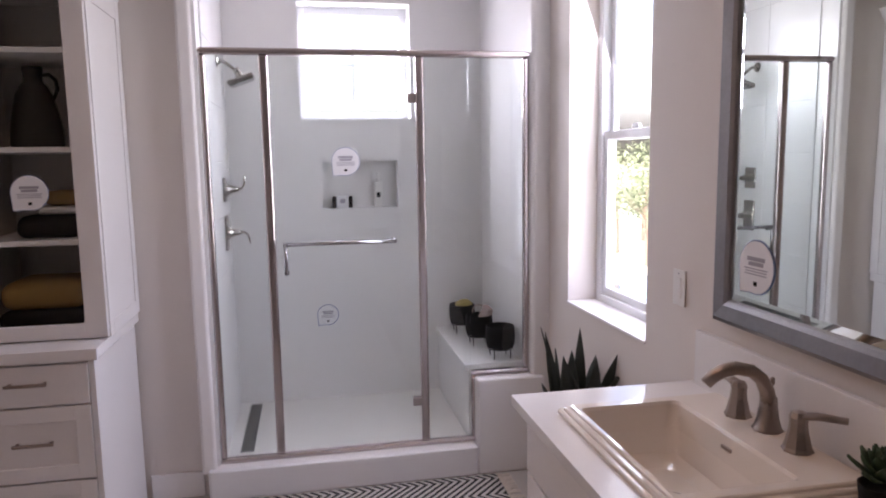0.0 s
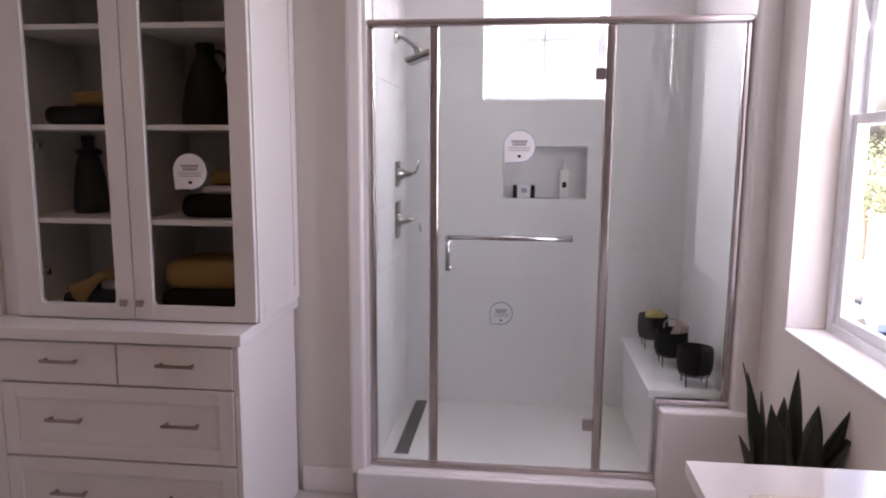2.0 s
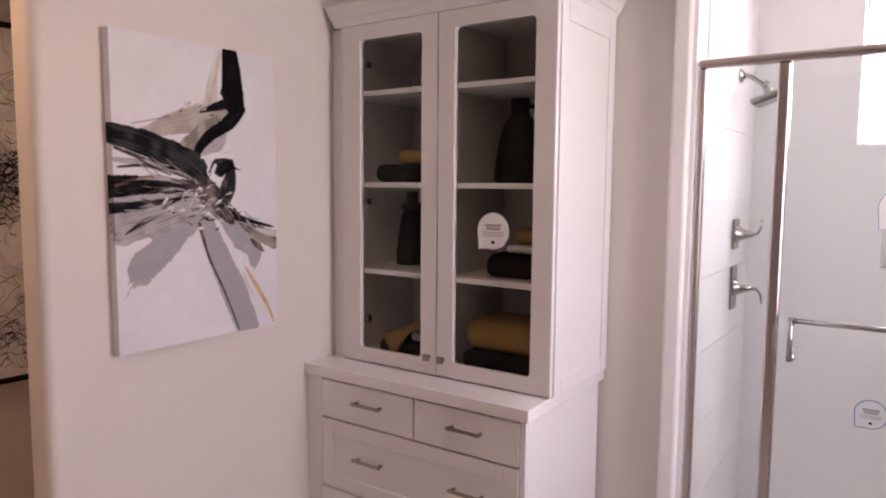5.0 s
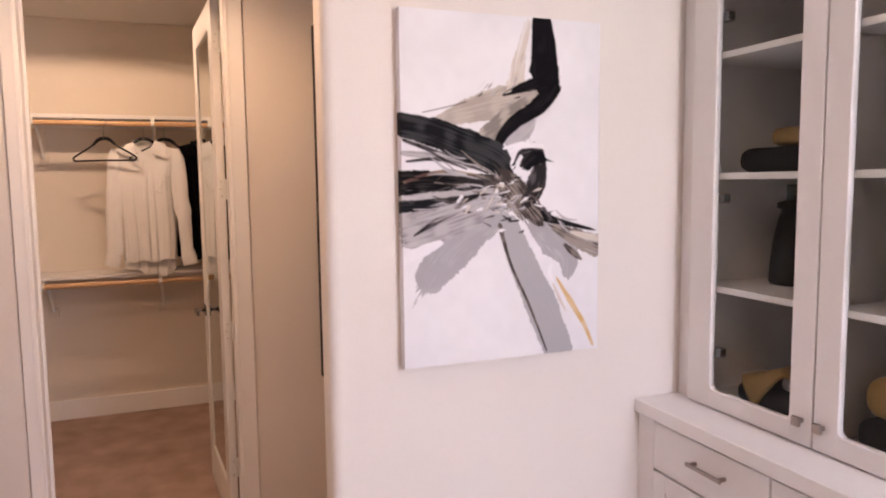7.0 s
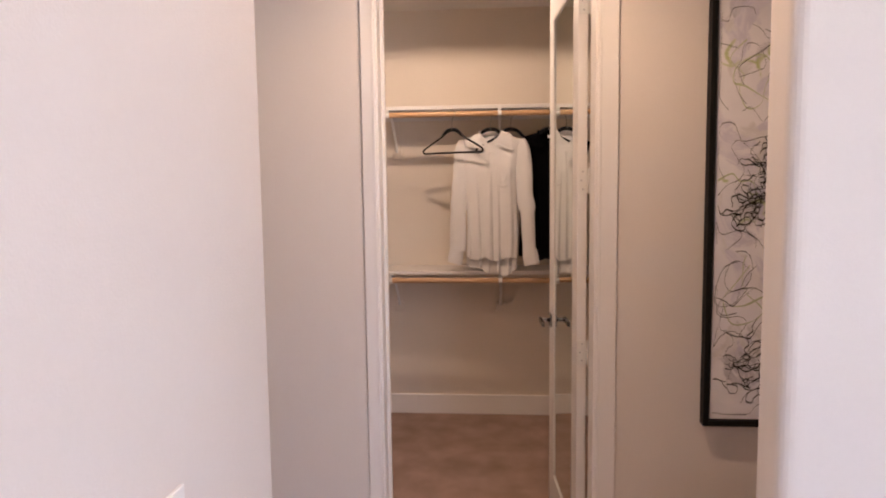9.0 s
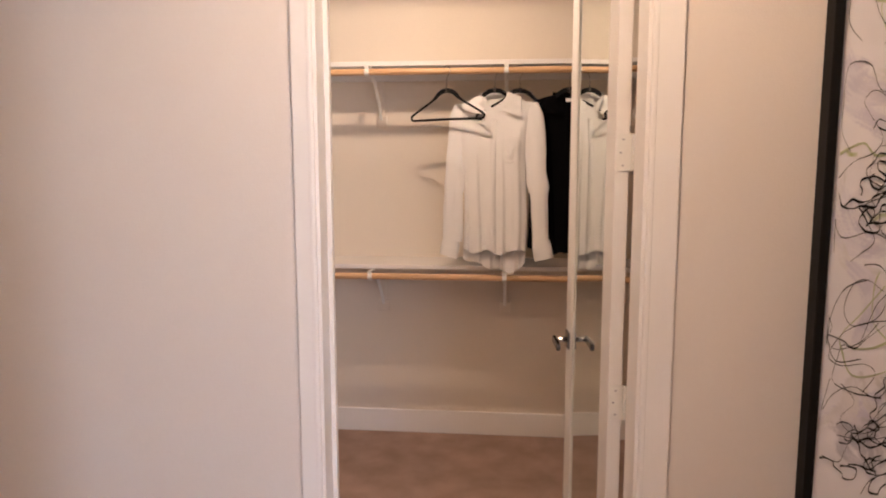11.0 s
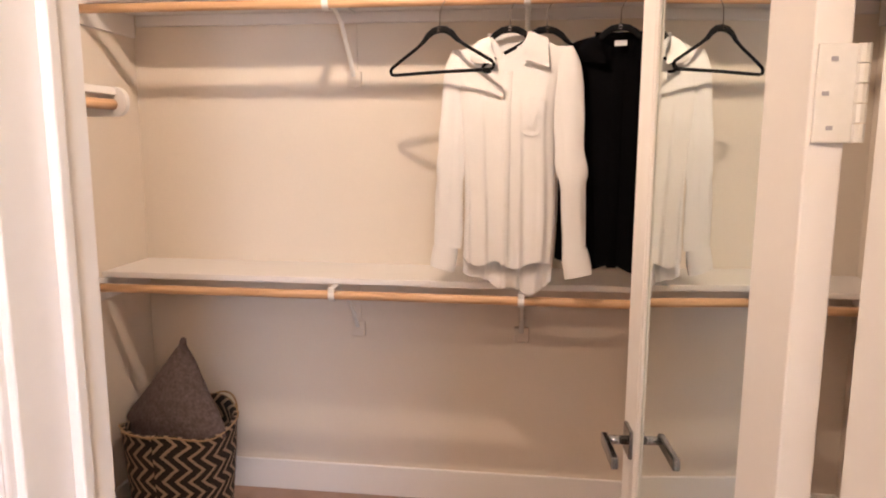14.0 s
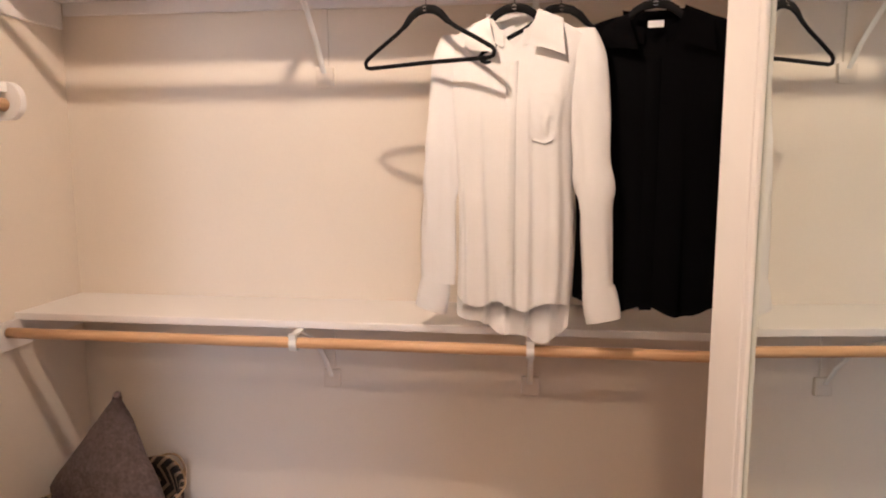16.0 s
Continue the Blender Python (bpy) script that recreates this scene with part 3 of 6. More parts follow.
bm = lathe(bmesh.new(), [(0.01, 0.153), (0.013, 0.158), (0.013, 0.178), (0.005, 0.18), (0.005, 0.2), (0.011, 0.202), (0.011, 0.212), (0.002, 0.214)], 14)
box(bm, -0.005, 0.005, -0.035, 0.0, 0.203, 0.211, 0.002)
part("pump", bm, PLASTIC, bottle)
part("label", boxbm(-0.011, 0.011, -0.022, -0.02, 0.06, 0.09), BLACK, bottle)


def bench_pot(x, y, extra):
    p = thing("footed_pot", "black round pot on wire legs " + extra, "pot", pose(x, y, 0.52), "pots on the bench")
    prof = [(0.002, 0.052), (0.055, 0.052), (0.07, 0.06), (0.0765, 0.08), (0.0785, 0.12), (0.076, 0.168), (0.073, 0.172), (0.07, 0.168), (0.07, 0.12), (0.002, 0.118)]
    part("pot_body", lathe(bmesh.new(), prof, 28), BLACK, p, "", True)
    part("leg_ring", tube(bmesh.new(), [(0.066 * math.cos(a), 0.066 * math.sin(a), 0.052) for a in (2 * math.pi * k / 24 for k in range(25))], 0.003, 6, False), BLACK, p)
    for k in range(4):
        a = math.pi / 4 + k * math.pi / 2
        part("leg", tube(bmesh.new(), [(0.062 * math.cos(a), 0.062 * math.sin(a), 0), (0.064 * math.cos(a), 0.064 * math.sin(a), 0.054)], 0.003, 6), BLACK, p)
    return p


p1 = bench_pot(0.83, 3.97, "holding a loofah")
lo = bmesh.new()
bmesh.ops.create_icosphere(lo, subdivisions=3, radius=0.052)
for v in lo.verts:
    v.co *= 1 + 0.18 * noise.noise(v.co * 40)
    v.co.z *= 0.7
part("loofah", lo, SPONGE, p1, "ochre loofah sponge", True).matrix_basis = pose(0.012, 0, 0.165)
p2 = bench_pot(0.86, 3.66, "holding pumice and rope")
bm = boxbm(-0.02, 0.02, -0.035, 0.035, 0, 0.1, 0.01, 3)
part("pumice", bm, STONEMAT, p2, "pinkish pumice block").matrix_basis = pose(0.02, 0.0, 0.125, 18, 14, 20)
part("rope_loop", tube(bmesh.new(), [(0.0 + 0.035 * math.cos(a), 0.01, 0.19 + 0.035 * math.sin(a)) for a in (math.pi * (k / 12 - 0.15) for k in range(16))], 0.0035, 6), ROPE, p2)
bench_pot(0.905, 3.375, "standing empty on bench")


# ---- speech-bubble stickers ----
def sticker(name, label, m, r, outline=False):
    """Thin round sticker with a pointed tail; local x across, z up, facing -y."""
    s = thing(name, label, "sticker", m, "speech-bubble stickers")
    def bubble(rad, y0, y1):
        bm = bmesh.new()
        pts = []
        n = 48
        for k in range(n):
            a = 2 * math.pi * k / n
            if math.radians(196) < a < math.radians(252):
                continue
            if a >= math.radians(252) and not any(p[2] for p in pts):
                pts.append((-0.92 * rad, -1.02 * rad, True))
            pts.append((rad * math.cos(a), rad * math.sin(a), False))
        lo_ = [bm.verts.new((x, y0, z)) for x, z, _ in pts]
        hi_ = [bm.verts.new((x, y1, z)) for x, z, _ in pts]
        bm.faces.new(lo_)
        bm.faces.new(hi_[::-1])
        for k in range(len(pts)):
            bm.faces.new((lo_[k], lo_[(k + 1) % len(pts)], hi_[(k + 1) % len(pts)], hi_[k]))
        return bm
    part("border", bubble(r, -0.001, 0.0), BLUEINK, s, "thin blue rim")
    part("face", bubble(r * (0.93 if outline else 0.965), -0.0018, -0.0012), PAPER, s)
    bm = bmesh.new()
    for z, w, h in ((0.3, 0.5, 0.075), (0.12, 0.42, 0.075)):
        box(bm, -w * r, w * r, -0.0026, -0.002, (z - h) * r, (z + h) * r)
    part("heading_bars", bm, GREYINK, s)
    bm = bmesh.new()
    for i, w in enumerate((0.66, 0.6, 0.62)):
        z = -0.06 - 0.1 * i
        box(bm, -w * r, w * r, -0.0026, -0.002, (z - 0.02) * r, (z + 0.02) * r)
    part("text_bars", bm, GREYINK, s)
    bm = boxbm(-0.1 * r, 0.1 * r, -0.0026, -0.002, -0.68 * r, -0.52 * r)
    part("mark", bm, BLACK, s)
    return s


sticker("glass_sticker", "round white speech-bubble sticker on shower door", pose(0.111, 3.187, 1.566), 0.067)
sticker("wall_sticker", "round white speech-bubble sticker on shower back wall", pose(0.024, SB - 0.001, 0.636), 0.066, True)
sticker("cabinet_sticker", "round white speech-bubble sticker on cabinet glass", pose(-1.073, 2.704, 1.469), 0.066)
sticker("mirror_sticker", "round white speech-bubble sticker on vanity mirror", pose(1.073, 1.5, 1.275) @ pose(0, 0, 0, 0, 0, -90), 0.072)


# ---- linen cabinet ----
def shaker(bm, x0, x1, z0, z1, y, t=0.02, rail=0.055, deep=0.008):
    """A framed front with a recessed flat panel; its face lies at y and it is t thick."""
    box(bm, x0, x0 + rail, y, y + t, z0, z1, 0.002)
    box(bm, x1 - rail, x1, y, y + t, z0, z1, 0.002)
    box(bm, x0 + rail, x1 - rail, y, y + t, z0, z0 + rail, 0.002)
    box(bm, x0 + rail, x1 - rail, y, y + t, z1 - rail, z1, 0.002)
    box(bm, x0 + rail - 0.002, x1 - rail + 0.002, y + deep, y + t - 0.001, z0 + rail - 0.002, z1 - rail + 0.002)
    return bm


def pull(parent, x, z, y, w=0.14):
    bm = boxbm(x - w / 2, x + w / 2, y - 0.032, y - 0.024, z - 0.006, z + 0.006, 0.002)
    for s in (-1, 1):
        box(bm, x + s * (w / 2 - 0.012) - 0.005, x + s * (w / 2 - 0.012) + 0.005, y - 0.026, y, z - 0.005, z + 0.005, 0.0015)
    part("handle", bm, BRONZE, parent, "slim brushed nickel bar pull")


base = thing("linen_base_cabinet", "white shaker drawer base of built-in linen cabinet", "cabinet", pose(0, 0, 0))
FY = 2.572
part("body", boxbm(-1.868, -0.862, FY + 0.021, 3.185, 0.0, 0.86, 0.001), CAB, base)
part("filler", boxbm(-1.868, -1.79, FY + 0.004, FY + 0.02, 0.06, 0.858, 0.001), CAB, base)
part("filler", boxbm(-0.882, -0.862, FY + 0.004, FY + 0.02, 0.06, 0.858, 0.001), CAB, base)
for x0, x1, px in ((-1.785, -1.326, -1.535), (-1.318, -0.886, -1.09)):
    d = part("drawer", boxbm(x0, x1, FY, FY + 0.02, 0.698, 0.85, 0.002), CAB, base)
    pull(d, px, 0.785, FY)
for z0, z1, pz in ((0.41, 0.69, 0.557), (0.118, 0.402, 0.27)):
    d = part("drawer", shaker(bmesh.new(), -1.785, -0.886, z0, z1, FY), CAB, base)
    pull(d, -1.538, pz, FY + 0.008)
    pull(d, -1.085, pz, FY + 0.008)
top = thing("linen_countertop", "white quartz counter slab on linen cabinet", "countertop", pose(0, 0, 0.861))
part("slab", boxbm(-1.868, -0.845, 2.557, 3.198, 0, 0.044, 0.003), QUARTZ, top)

upper = thing("linen_upper_cabinet", "white tall cabinet with two glass doors and shelves", "cabinet", pose(0, 0, 0.906))
ZB = 0.906
UX0, UX1, UY = -1.815, -0.842, 2.705
part("side_panel", boxbm(UX0, UX0 + 0.02, UY + 0.022, 3.198, 0, 1.349), CAB, upper)
part("side_panel", boxbm(UX1 - 0.02, UX1, UY + 0.022, 3.198, 0, 1.349), CAB, upper)
bm = bmesh.new()
for y0, y1, z0, z1 in ((UY + 0.0225, UY + 0.075, 0, 1.349), (3.14, 3.1975, 0, 1.349), (UY + 0.075, 3.14, 0, 0.06), (UY + 0.075, 3.14, 1.27, 1.349)):
    box(bm, UX1 + 0.0005, UX1 + 0.005, y0, y1, z0, z1, 0.0015, 1)
part("side_frame", bm, CAB, upper)
# back, bottom and partition wear the tone with shade painted in
part("back_panel", boxbm(UX0 + 0.02, UX1 - 0.02, 3.18, 3.197, 0, 1.345), CABIN_SHADED, upper)
part("bottom_panel", boxbm(UX0 + 0.02, UX1 - 0.02, UY + 0.022, 3.179, 0, 0.02), CABIN_SHADED, upper)
part("top_panel", boxbm(UX0 + 0.02, UX1 - 0.02, UY + 0.022, 3.179, 1.325, 1.345), CAB, upper)
part("partition", boxbm(-1.33, -1.305, UY + 0.024, 3.179, 0.021, 1.324), CABIN_SHADED, upper)
part("filler", boxbm(-1.868, UX0 - 0.001, UY + 0.03, UY + 0.05, 0, 1.345), CAB, upper)
for sz in (1.288, 1.637, 1.998):
    for x0, x1 in ((UX0 + 0.021, -1.331), (-1.304, UX1 - 0.021)):
        part("shelf", boxbm(x0, x1, UY + 0.03, 3.178, sz - ZB - 0.02, sz - ZB, 0.002), CAB, upper)
for x0, x1, gx0, gx1, kx in ((-1.79, -1.32, -1.694, -1.392, -1.35), (-1.315, UX1, -1.243, -0.922, -1.285)):
    bm = bmesh.new()
    z0, z1, g0, g1 = 0.004, 1.345, 0.967 - ZB, 2.191 - ZB
    box(bm, x0, gx0, UY, UY + 0.021, z0, z1, 0.003)
    box(bm, gx1, x1, UY, UY + 0.021, z0, z1, 0.003)
    box(bm, gx0 - 0.002, gx1 + 0.002, UY, UY + 0.021, z0, g0, 0.003)
    box(bm, gx0 - 0.002, gx1 + 0.002, UY, UY + 0.021, g1, z1, 0.003)
    for cx_, s in ((gx0, 1), (gx1, -1)):
        for cz_, t in ((g0, 1), (g1, -1)):
            vs = [bm.verts.new((cx_ - s * 0.002, yy, cz_ - t * 0.002)) for yy in (UY, UY + 0.021)]
            arc = [[bm.verts.new((cx_ + s * 0.016 * (1 - math.cos(a)), yy, cz_ + t * 0.016 * (1 - math.sin(a)))) for yy in (UY + 0.0005, UY + 0.0205)] for a in (k * math.pi / 12 for k in range(7))]
            for a_, b_ in zip(arc, arc[1:]):
                bm.faces.new((a_[0], b_[0], b_[1], a_[1]))
                bm.faces.new((vs[0], b_[0], a_[0]))
                bm.faces.new((vs[1], a_[1], b_[1]))
    dr = part("glass_door", bm, CAB, upper)
    g = part("door_pane", boxbm(gx0 - 0.004, gx1 + 0.004, UY + 0.010, UY + 0.014, g0 - 0.004, g1 + 0.004), CLEAR, dr)
    g.visible_shadow = False
    kb = boxbm(kx - 0.012, kx + 0.012, UY - 0.028, UY - 0.016, 0.978 - ZB - 0.013, 0.978 - ZB + 0.013, 0.002)
    box(kb, kx - 0.006, kx + 0.006, UY - 0.017, UY, 0.978 - ZB - 0.006, 0.978 - ZB + 0.006, 0.001)
    part("knob", kb, BRONZE, dr, "square brushed nickel knob")
    hx = gx0 - 0.004 if x0 < -1.5 else gx1 + 0.004
    for hz in (1.08, 1.56, 2.1):
        part("cup_hinge", boxbm(hx - 0.012, hx + 0.022, UY + 0.022, UY + 0.05, hz - ZB - 0.014, hz - ZB + 0.014, 0.004), DARKCHROME, dr)
# crown moulding: stepped and flared
bm = bmesh.new()
for z0, z1, o in ((1.29, 1.318, 0.002), (1.318, 1.345, 0.016), (1.345, 1.372, 0.034), (1.372, 1.392, 0.046)):
    if z0 < 1.3:
        continue
    vs = []
    lo_o, hi_o = o - 0.014, o
    ring = lambda oo, zz: [bm.verts.new(c) for c in ((UX0 - 0.012 - oo * 0.3, UY - oo, zz), (UX1 + oo, UY - oo, zz), (UX1 + oo, 3.198, zz), (UX0 - 0.012 - oo * 0.3, 3.198, zz))]
    a_, b_ = ring(lo_o, z0 + 0.028), ring(hi_o, z1 + 0.028)
    for k in range(4):
        bm.faces.new((a_[k], a_[(k + 1) % 4], b_[(k + 1) % 4], b_[k]))
    bm.faces.new(a_[::-1])
    bm.faces.new(b_)
part("crown", bm, CAB, upper)


# things on the cabinet's shelves
def vase(x, y, z, s, handle, label):
    v = thing("ceramic_vase", label, "vase", pose(x, y, z), "vases in the cabinet")
    prof = [(0.002, 0), (0.085, 0), (0.092, 0.01), (0.09, 0.06), (0.08, 0.13), (0.063, 0.2), (0.046, 0.235), (0.034, 0.248), (0.032, 0.275), (0.036, 0.29), (0.034, 0.305), (0.026, 0.305), (0.024, 0.26), (0.002, 0.25)]
    part("vase_body", lathe(bmesh.new(), [(r * s[0], h * s[1]) for r, h in prof], 28), BLACK, v, "", True)
    if handle:
        part("vase_handle", tube(bmesh.new(), [(0.03, 0, 0.285), (0.06, 0, 0.29), (0.082, 0, 0.27), (0.088, 0, 0.235), (0.07, 0, 0.19)], [0.007, 0.008, 0.008, 0.008, 0.006], 8), BLACK, v, "", True)
    return v


vase(-1.12, 2.97, 1.637, (1.05, 1.05), True, "tall matte black ceramic jug with handle on cabinet shelf")
vs_ = vase(-1.635, 2.97, 1.288, (0.74, 1.02), False, "slender matte black ceramic bottle vase on cabinet shelf")
part("collar", lathe(bmesh.new(), [(0.036, 0.232), (0.05, 0.24), (0.05, 0.254), (0.03, 0.262)], 20), BLACK, vs_, "", True)


def towel(x, y, z, w, d, h, material, label, rot=0, tilt=0):
    """A folded towel: soft layers with rounded folds."""
    t = thing("folded_towel", label, "towel", pose(x, y, z, tilt, 0, rot), "towels in the cabinet")
    n = max(1, round(h / 0.085))
    lh = h / n
    for i in range(n):
        bm = boxbm(-w / 2, w / 2, -d / 2, d / 2, i * lh, (i + 1) * lh - 0.001, lh * 0.42, 5)
        for v in bm.verts:
            v.co += Vector((noise.noise(v.co * 9 + Vector((x * 7, i, 0))) * 0.008, noise.noise(v.co * 9 + Vector((3, i, y))) * 0.008, 0))
        part("fold", bm, material, t, "", True)
    return t


towel(-1.585, 2.93, 1.637, 0.24, 0.26, 0.075, DARKTOWEL, "folded charcoal towel on cabinet shelf")
towel(-1.54, 2.93, 1.713, 0.15, 0.2, 0.055, YELLOWTOWEL, "folded ochre hand towel on charcoal towel")
towel(-1.055, 2.93, 1.288, 0.24, 0.26, 0.09, DARKTOWEL, "folded charcoal towel behind sticker on shelf")
towel(-1.02, 2.95, 1.379, 0.17, 0.2, 0.03, WHITETOWEL, "folded white towel on charcoal towel")
towel(-1.01, 2.96, 1.41, 0.15, 0.18, 0.06, YELLOWTOWEL, "folded ochre towel on white towel")
towel(-1.09, 2.92, 0.927, 0.33, 0.3, 0.085, DARKTOWEL, "folded charcoal bath towel on cabinet bottom")
towel(-1.09, 2.92, 1.013, 0.31, 0.29, 0.11, YELLOWTOWEL, "thick folded ochre bath towel on charcoal towel")
towel(-1.545, 2.92, 0.927, 0.26, 0.26, 0.065, DARKTOWEL, "folded charcoal towel on cabinet bottom")
towel(-1.47, 2.92, 0.993, 0.12, 0.2, 0.045, WHITETOWEL, "rolled white towel on charcoal towel")

# a square cloth thrown corner-first over the towel below it
dt = thing("draped_towel", "ochre hand towel draped corner-down over charcoal towel", "towel", pose(-1.555, 2.865, 1.005, 0, 0, 0), "towels in the cabinet")
bm = bmesh.new()
bmesh.ops.create_grid(bm, x_segments=24, y_segments=24, size=0.115)
for v in bm.verts:
    p = Matrix.Rotation(radians(38), 3, 'Z') @ v.co
    over = max(0.0, -0.082 - p.y)
    side = max(0.0, -0.09 - p.x)
    p.z = 0.045 * math.exp(-((p.x - 0.05) / 0.08) ** 2) + 0.018 * math.sin(p.x * 34 + p.y * 12) * (0.3 + 4 * over) + 0.006 * noise.noise(p * 22) - 1.0 * over - 0.55 * side
    p.y += over * 0.85
    v.co = p
cl = part("cloth", bm, YELLOWTOWEL, dt, "", True)
md = cl.modifiers.new("thick", 'SOLIDIFY')
md.thickness = 0.012
md.offset = 1.0

# ---- vanity ----
CT = 0.88
van = thing("vanity_cabinet", "white vanity cabinet with flat drawer fronts", "cabinet", pose(0, 0, 0))
VX = 0.535
bm = bmesh.new()
box(bm, VX + 0.021, 1.088, -0.6, 1.77, 0.1, 0.7)
box(bm, VX + 0.021, 1.088, -0.6, 0.98, 0.7, 0.849)
box(bm, VX + 0.021, 1.088, 1.66, 1.77, 0.7, 0.849)
box(bm, VX + 0.021, VX + 0.04, 0.98, 1.66, 0.7, 0.849)
box(bm, VX + 0.08, 1.088, -0.6, 1.77, 0.0, 0.1)
part("body", bm, CAB, van)
for y0, y1 in ((1.19, 1.765), (0.6, 1.184), (0.0, 0.594), (-0.6, -0.006)):
    for z0, z1 in ((0.66, 0.842), (0.39, 0.652), (0.108, 0.382)):
        part("drawer", boxbm(VX, VX + 0.02, y0, y1, z0, z1, 0.002), CAB, van)
ctop = thing("vanity_countertop", "white quartz vanity counter with backsplash", "countertop", pose(0, 0, 0.85))
bm = bmesh.new()
S0, S1, SX0, SX1 = 1.045, 1.605, 0.6, 1.04
outer = ((0.495, -0.62), (1.088, -0.62), (1.088, 1.79), (0.495, 1.79))
inner = ((SX0, S0), (SX1, S0), (SX1, S1), (SX0, S1))
vo = [[bm.verts.new((x, y, z)) for x, y in outer] for z in (0, 0.03)]
vi = [[bm.verts.new((x, y, z)) for x, y in inner] for z in (0, 0.03)]
for i in range(4):
    k = (i + 1) % 4
    bm.faces.new((vo[0][i], vo[0][k], vo[1][k], vo[1][i]))
    bm.faces.new((vi[0][k], vi[0][i], vi[1][i], vi[1][k]))
    bm.faces.new((vo[1][i], vo[1][k], vi[1][k], vi[1][i]))
    bm.faces.new((vo[0][k], vo[0][i], vi[0][i], vi[0][k]))
part("slab", bm, QUARTZ, ctop)
part("backsplash", boxbm(1.068, 1.0885, -0.62, 1.77, 0.0305, 0.195, 0.002), QUARTZ, ctop)


def rrect(bm, cx_, cy_, hx, hy, r, z, n=6):
    vs = []
    for qx, qy, a0 in ((1, 1, 0), (-1, 1, 90), (-1, -1, 180), (1, -1, 270)):
        for k in range(n + 1):
            a = radians(a0 + 90 * k / n)
            vs.append(bm.verts.new((cx_ + qx * (hx - r) + r * math.cos(a), cy_ + qy * (hy - r) + r * math.sin(a), z)))
    return vs


sink = thing("drop_in_sink", "white porcelain rectangular sink with stepped rim", "sink", pose(0.82, 1.325, CT))
bm = bmesh.new()
ocx, ohx, ohy = -0.0, 0.246, 0.305
rings = [rrect(bm, ocx, 0, ohx - i, ohy - i, max(0.006, 0.016 - i * 0.3), z) for i, z in ((0, 0.0005), (0, 0.009), (0.004, 0.012), (0.012, 0.012), (0.014, 0.018), (0.018, 0.021), (0.027, 0.021), (0.029, 0.026), (0.034, 0.029))]
icx = -0.062
rings += [rrect(bm, icx, 0, hx, hy, r, z) for hx, hy, r, z in ((0.142, 0.245, 0.02, 0.028), (0.137, 0.24, 0.022, 0.02), (0.125, 0.225, 0.03, -0.04), (0.105, 0.2, 0.04, -0.095), (0.07, 0.15, 0.05, -0.113), (0.022, 0.022, 0.02, -0.119))]
for a_, b_ in zip(rings, rings[1:]):
    for k in range(len(a_)):
        bm.faces.new((a_[k], a_[(k + 1) % len(a_)], b_[(k + 1) % len(a_)], b_[k]))
part("basin", bm, PORCELAIN, sink)
part("sink_drain", lathe(bmesh.new(), [(0.028, -0.119), (0.03, -0.115), (0.024, -0.113), (0.016, -0.117), (0.014, -0.111), (0.002, -0.11)], 20, (icx, 0, 0)), BRONZE, sink, "brushed nickel pop-up drain", True)
part("overflow", boxbm(icx + 0.128, icx + 0.134, -0.02, 0.02, -0.012, -0.002, 0.002), BRONZE, sink)

fau = thing("widespread_faucet", "brushed nickel widespread faucet with arched spout", "faucet", pose(1.0, 1.33, 0.906))
part("spout_base", lathe(bmesh.new(), [(0.036, 0), (0.036, 0.006), (0.031, 0.012), (0.025, 0.035), (0.021, 0.06), (0.019, 0.085)], 8), BRONZE, fau, "", True)
part("spout", tube(bmesh.new(), [(0, 0, 0.07), (-0.006, 0, 0.1), (-0.022, 0, 0.13), (-0.05, 0, 0.152), (-0.09, 0, 0.162), (-0.125, 0, 0.158), (-0.15, 0, 0.147), (-0.168, 0, 0.13)], [0.019, 0.0175, 0.0165, 0.016, 0.0165, 0.0165, 0.016, 0.0145], 16), BRONZE, fau, "", True)
part("lift_rod", lathe(bmesh.new(), [(0.003, 0.0), (0.003, 0.1), (0.006, 0.105), (0.006, 0.118), (0.002, 0.122)], 10, (0.03, 0.03, 0)), BRONZE, fau, "", True)
for dy, lv in ((0.1, (0.0, 0.05)), (-0.12, (0.045, -0.045))):
    h = part("faucet_handle", lathe(bmesh.new(), [(0.034, 0), (0.034, 0.006), (0.03, 0.012), (0.021, 0.05), (0.019, 0.07), (0.021, 0.08), (0.016, 0.092), (0.002, 0.096)], 8, (-0.012, dy, 0)), BRONZE, fau)
    part("lever", tube(bmesh.new(), [(-0.012, dy, 0.082), (-0.012 + lv[0] * 0.6, dy + lv[1] * 0.6, 0.088), (-0.012 + lv[0] * 1.5, dy + lv[1] * 1.5, 0.088)], [0.017, 0.015, 0.013], 12, flat=0.55), BRONZE, h, "", True)

mir = thing("vanity_mirror", "large vanity mirror with polished edge in brushed silver frame", "mirror", pose(1.089, 1.08, 1.1))
MY0, MY1, MZ0, MZ1 = -0.6, 0.6, 0.0, 1.2
bm = bmesh.new()
fr = ((0.0, 0.0), (0.0, 0.022), (0.012, 0.03), (0.05, 0.024), (0.062, 0.018), (0.068, 0.012))
rings = []
for ins, dep in fr:
    rings.append([bm.verts.new((-dep, y, z)) for y, z in ((MY0 + ins, MZ0 + ins), (MY1 - ins, MZ0 + ins), (MY1 - ins, MZ1 - ins), (MY0 + ins, MZ1 - ins))])
for a_, b_ in zip(rings, rings[1:]):
    for k in range(4):
        bm.faces.new((a_[k], a_[(k + 1) % 4], b_[(k + 1) % 4], b_[k]))
SILVER = mat("silver_frame", (0.28, 0.265, 0.27), 0.28, metal=1.0, vary=0.12, scale=20, fine=0.06)
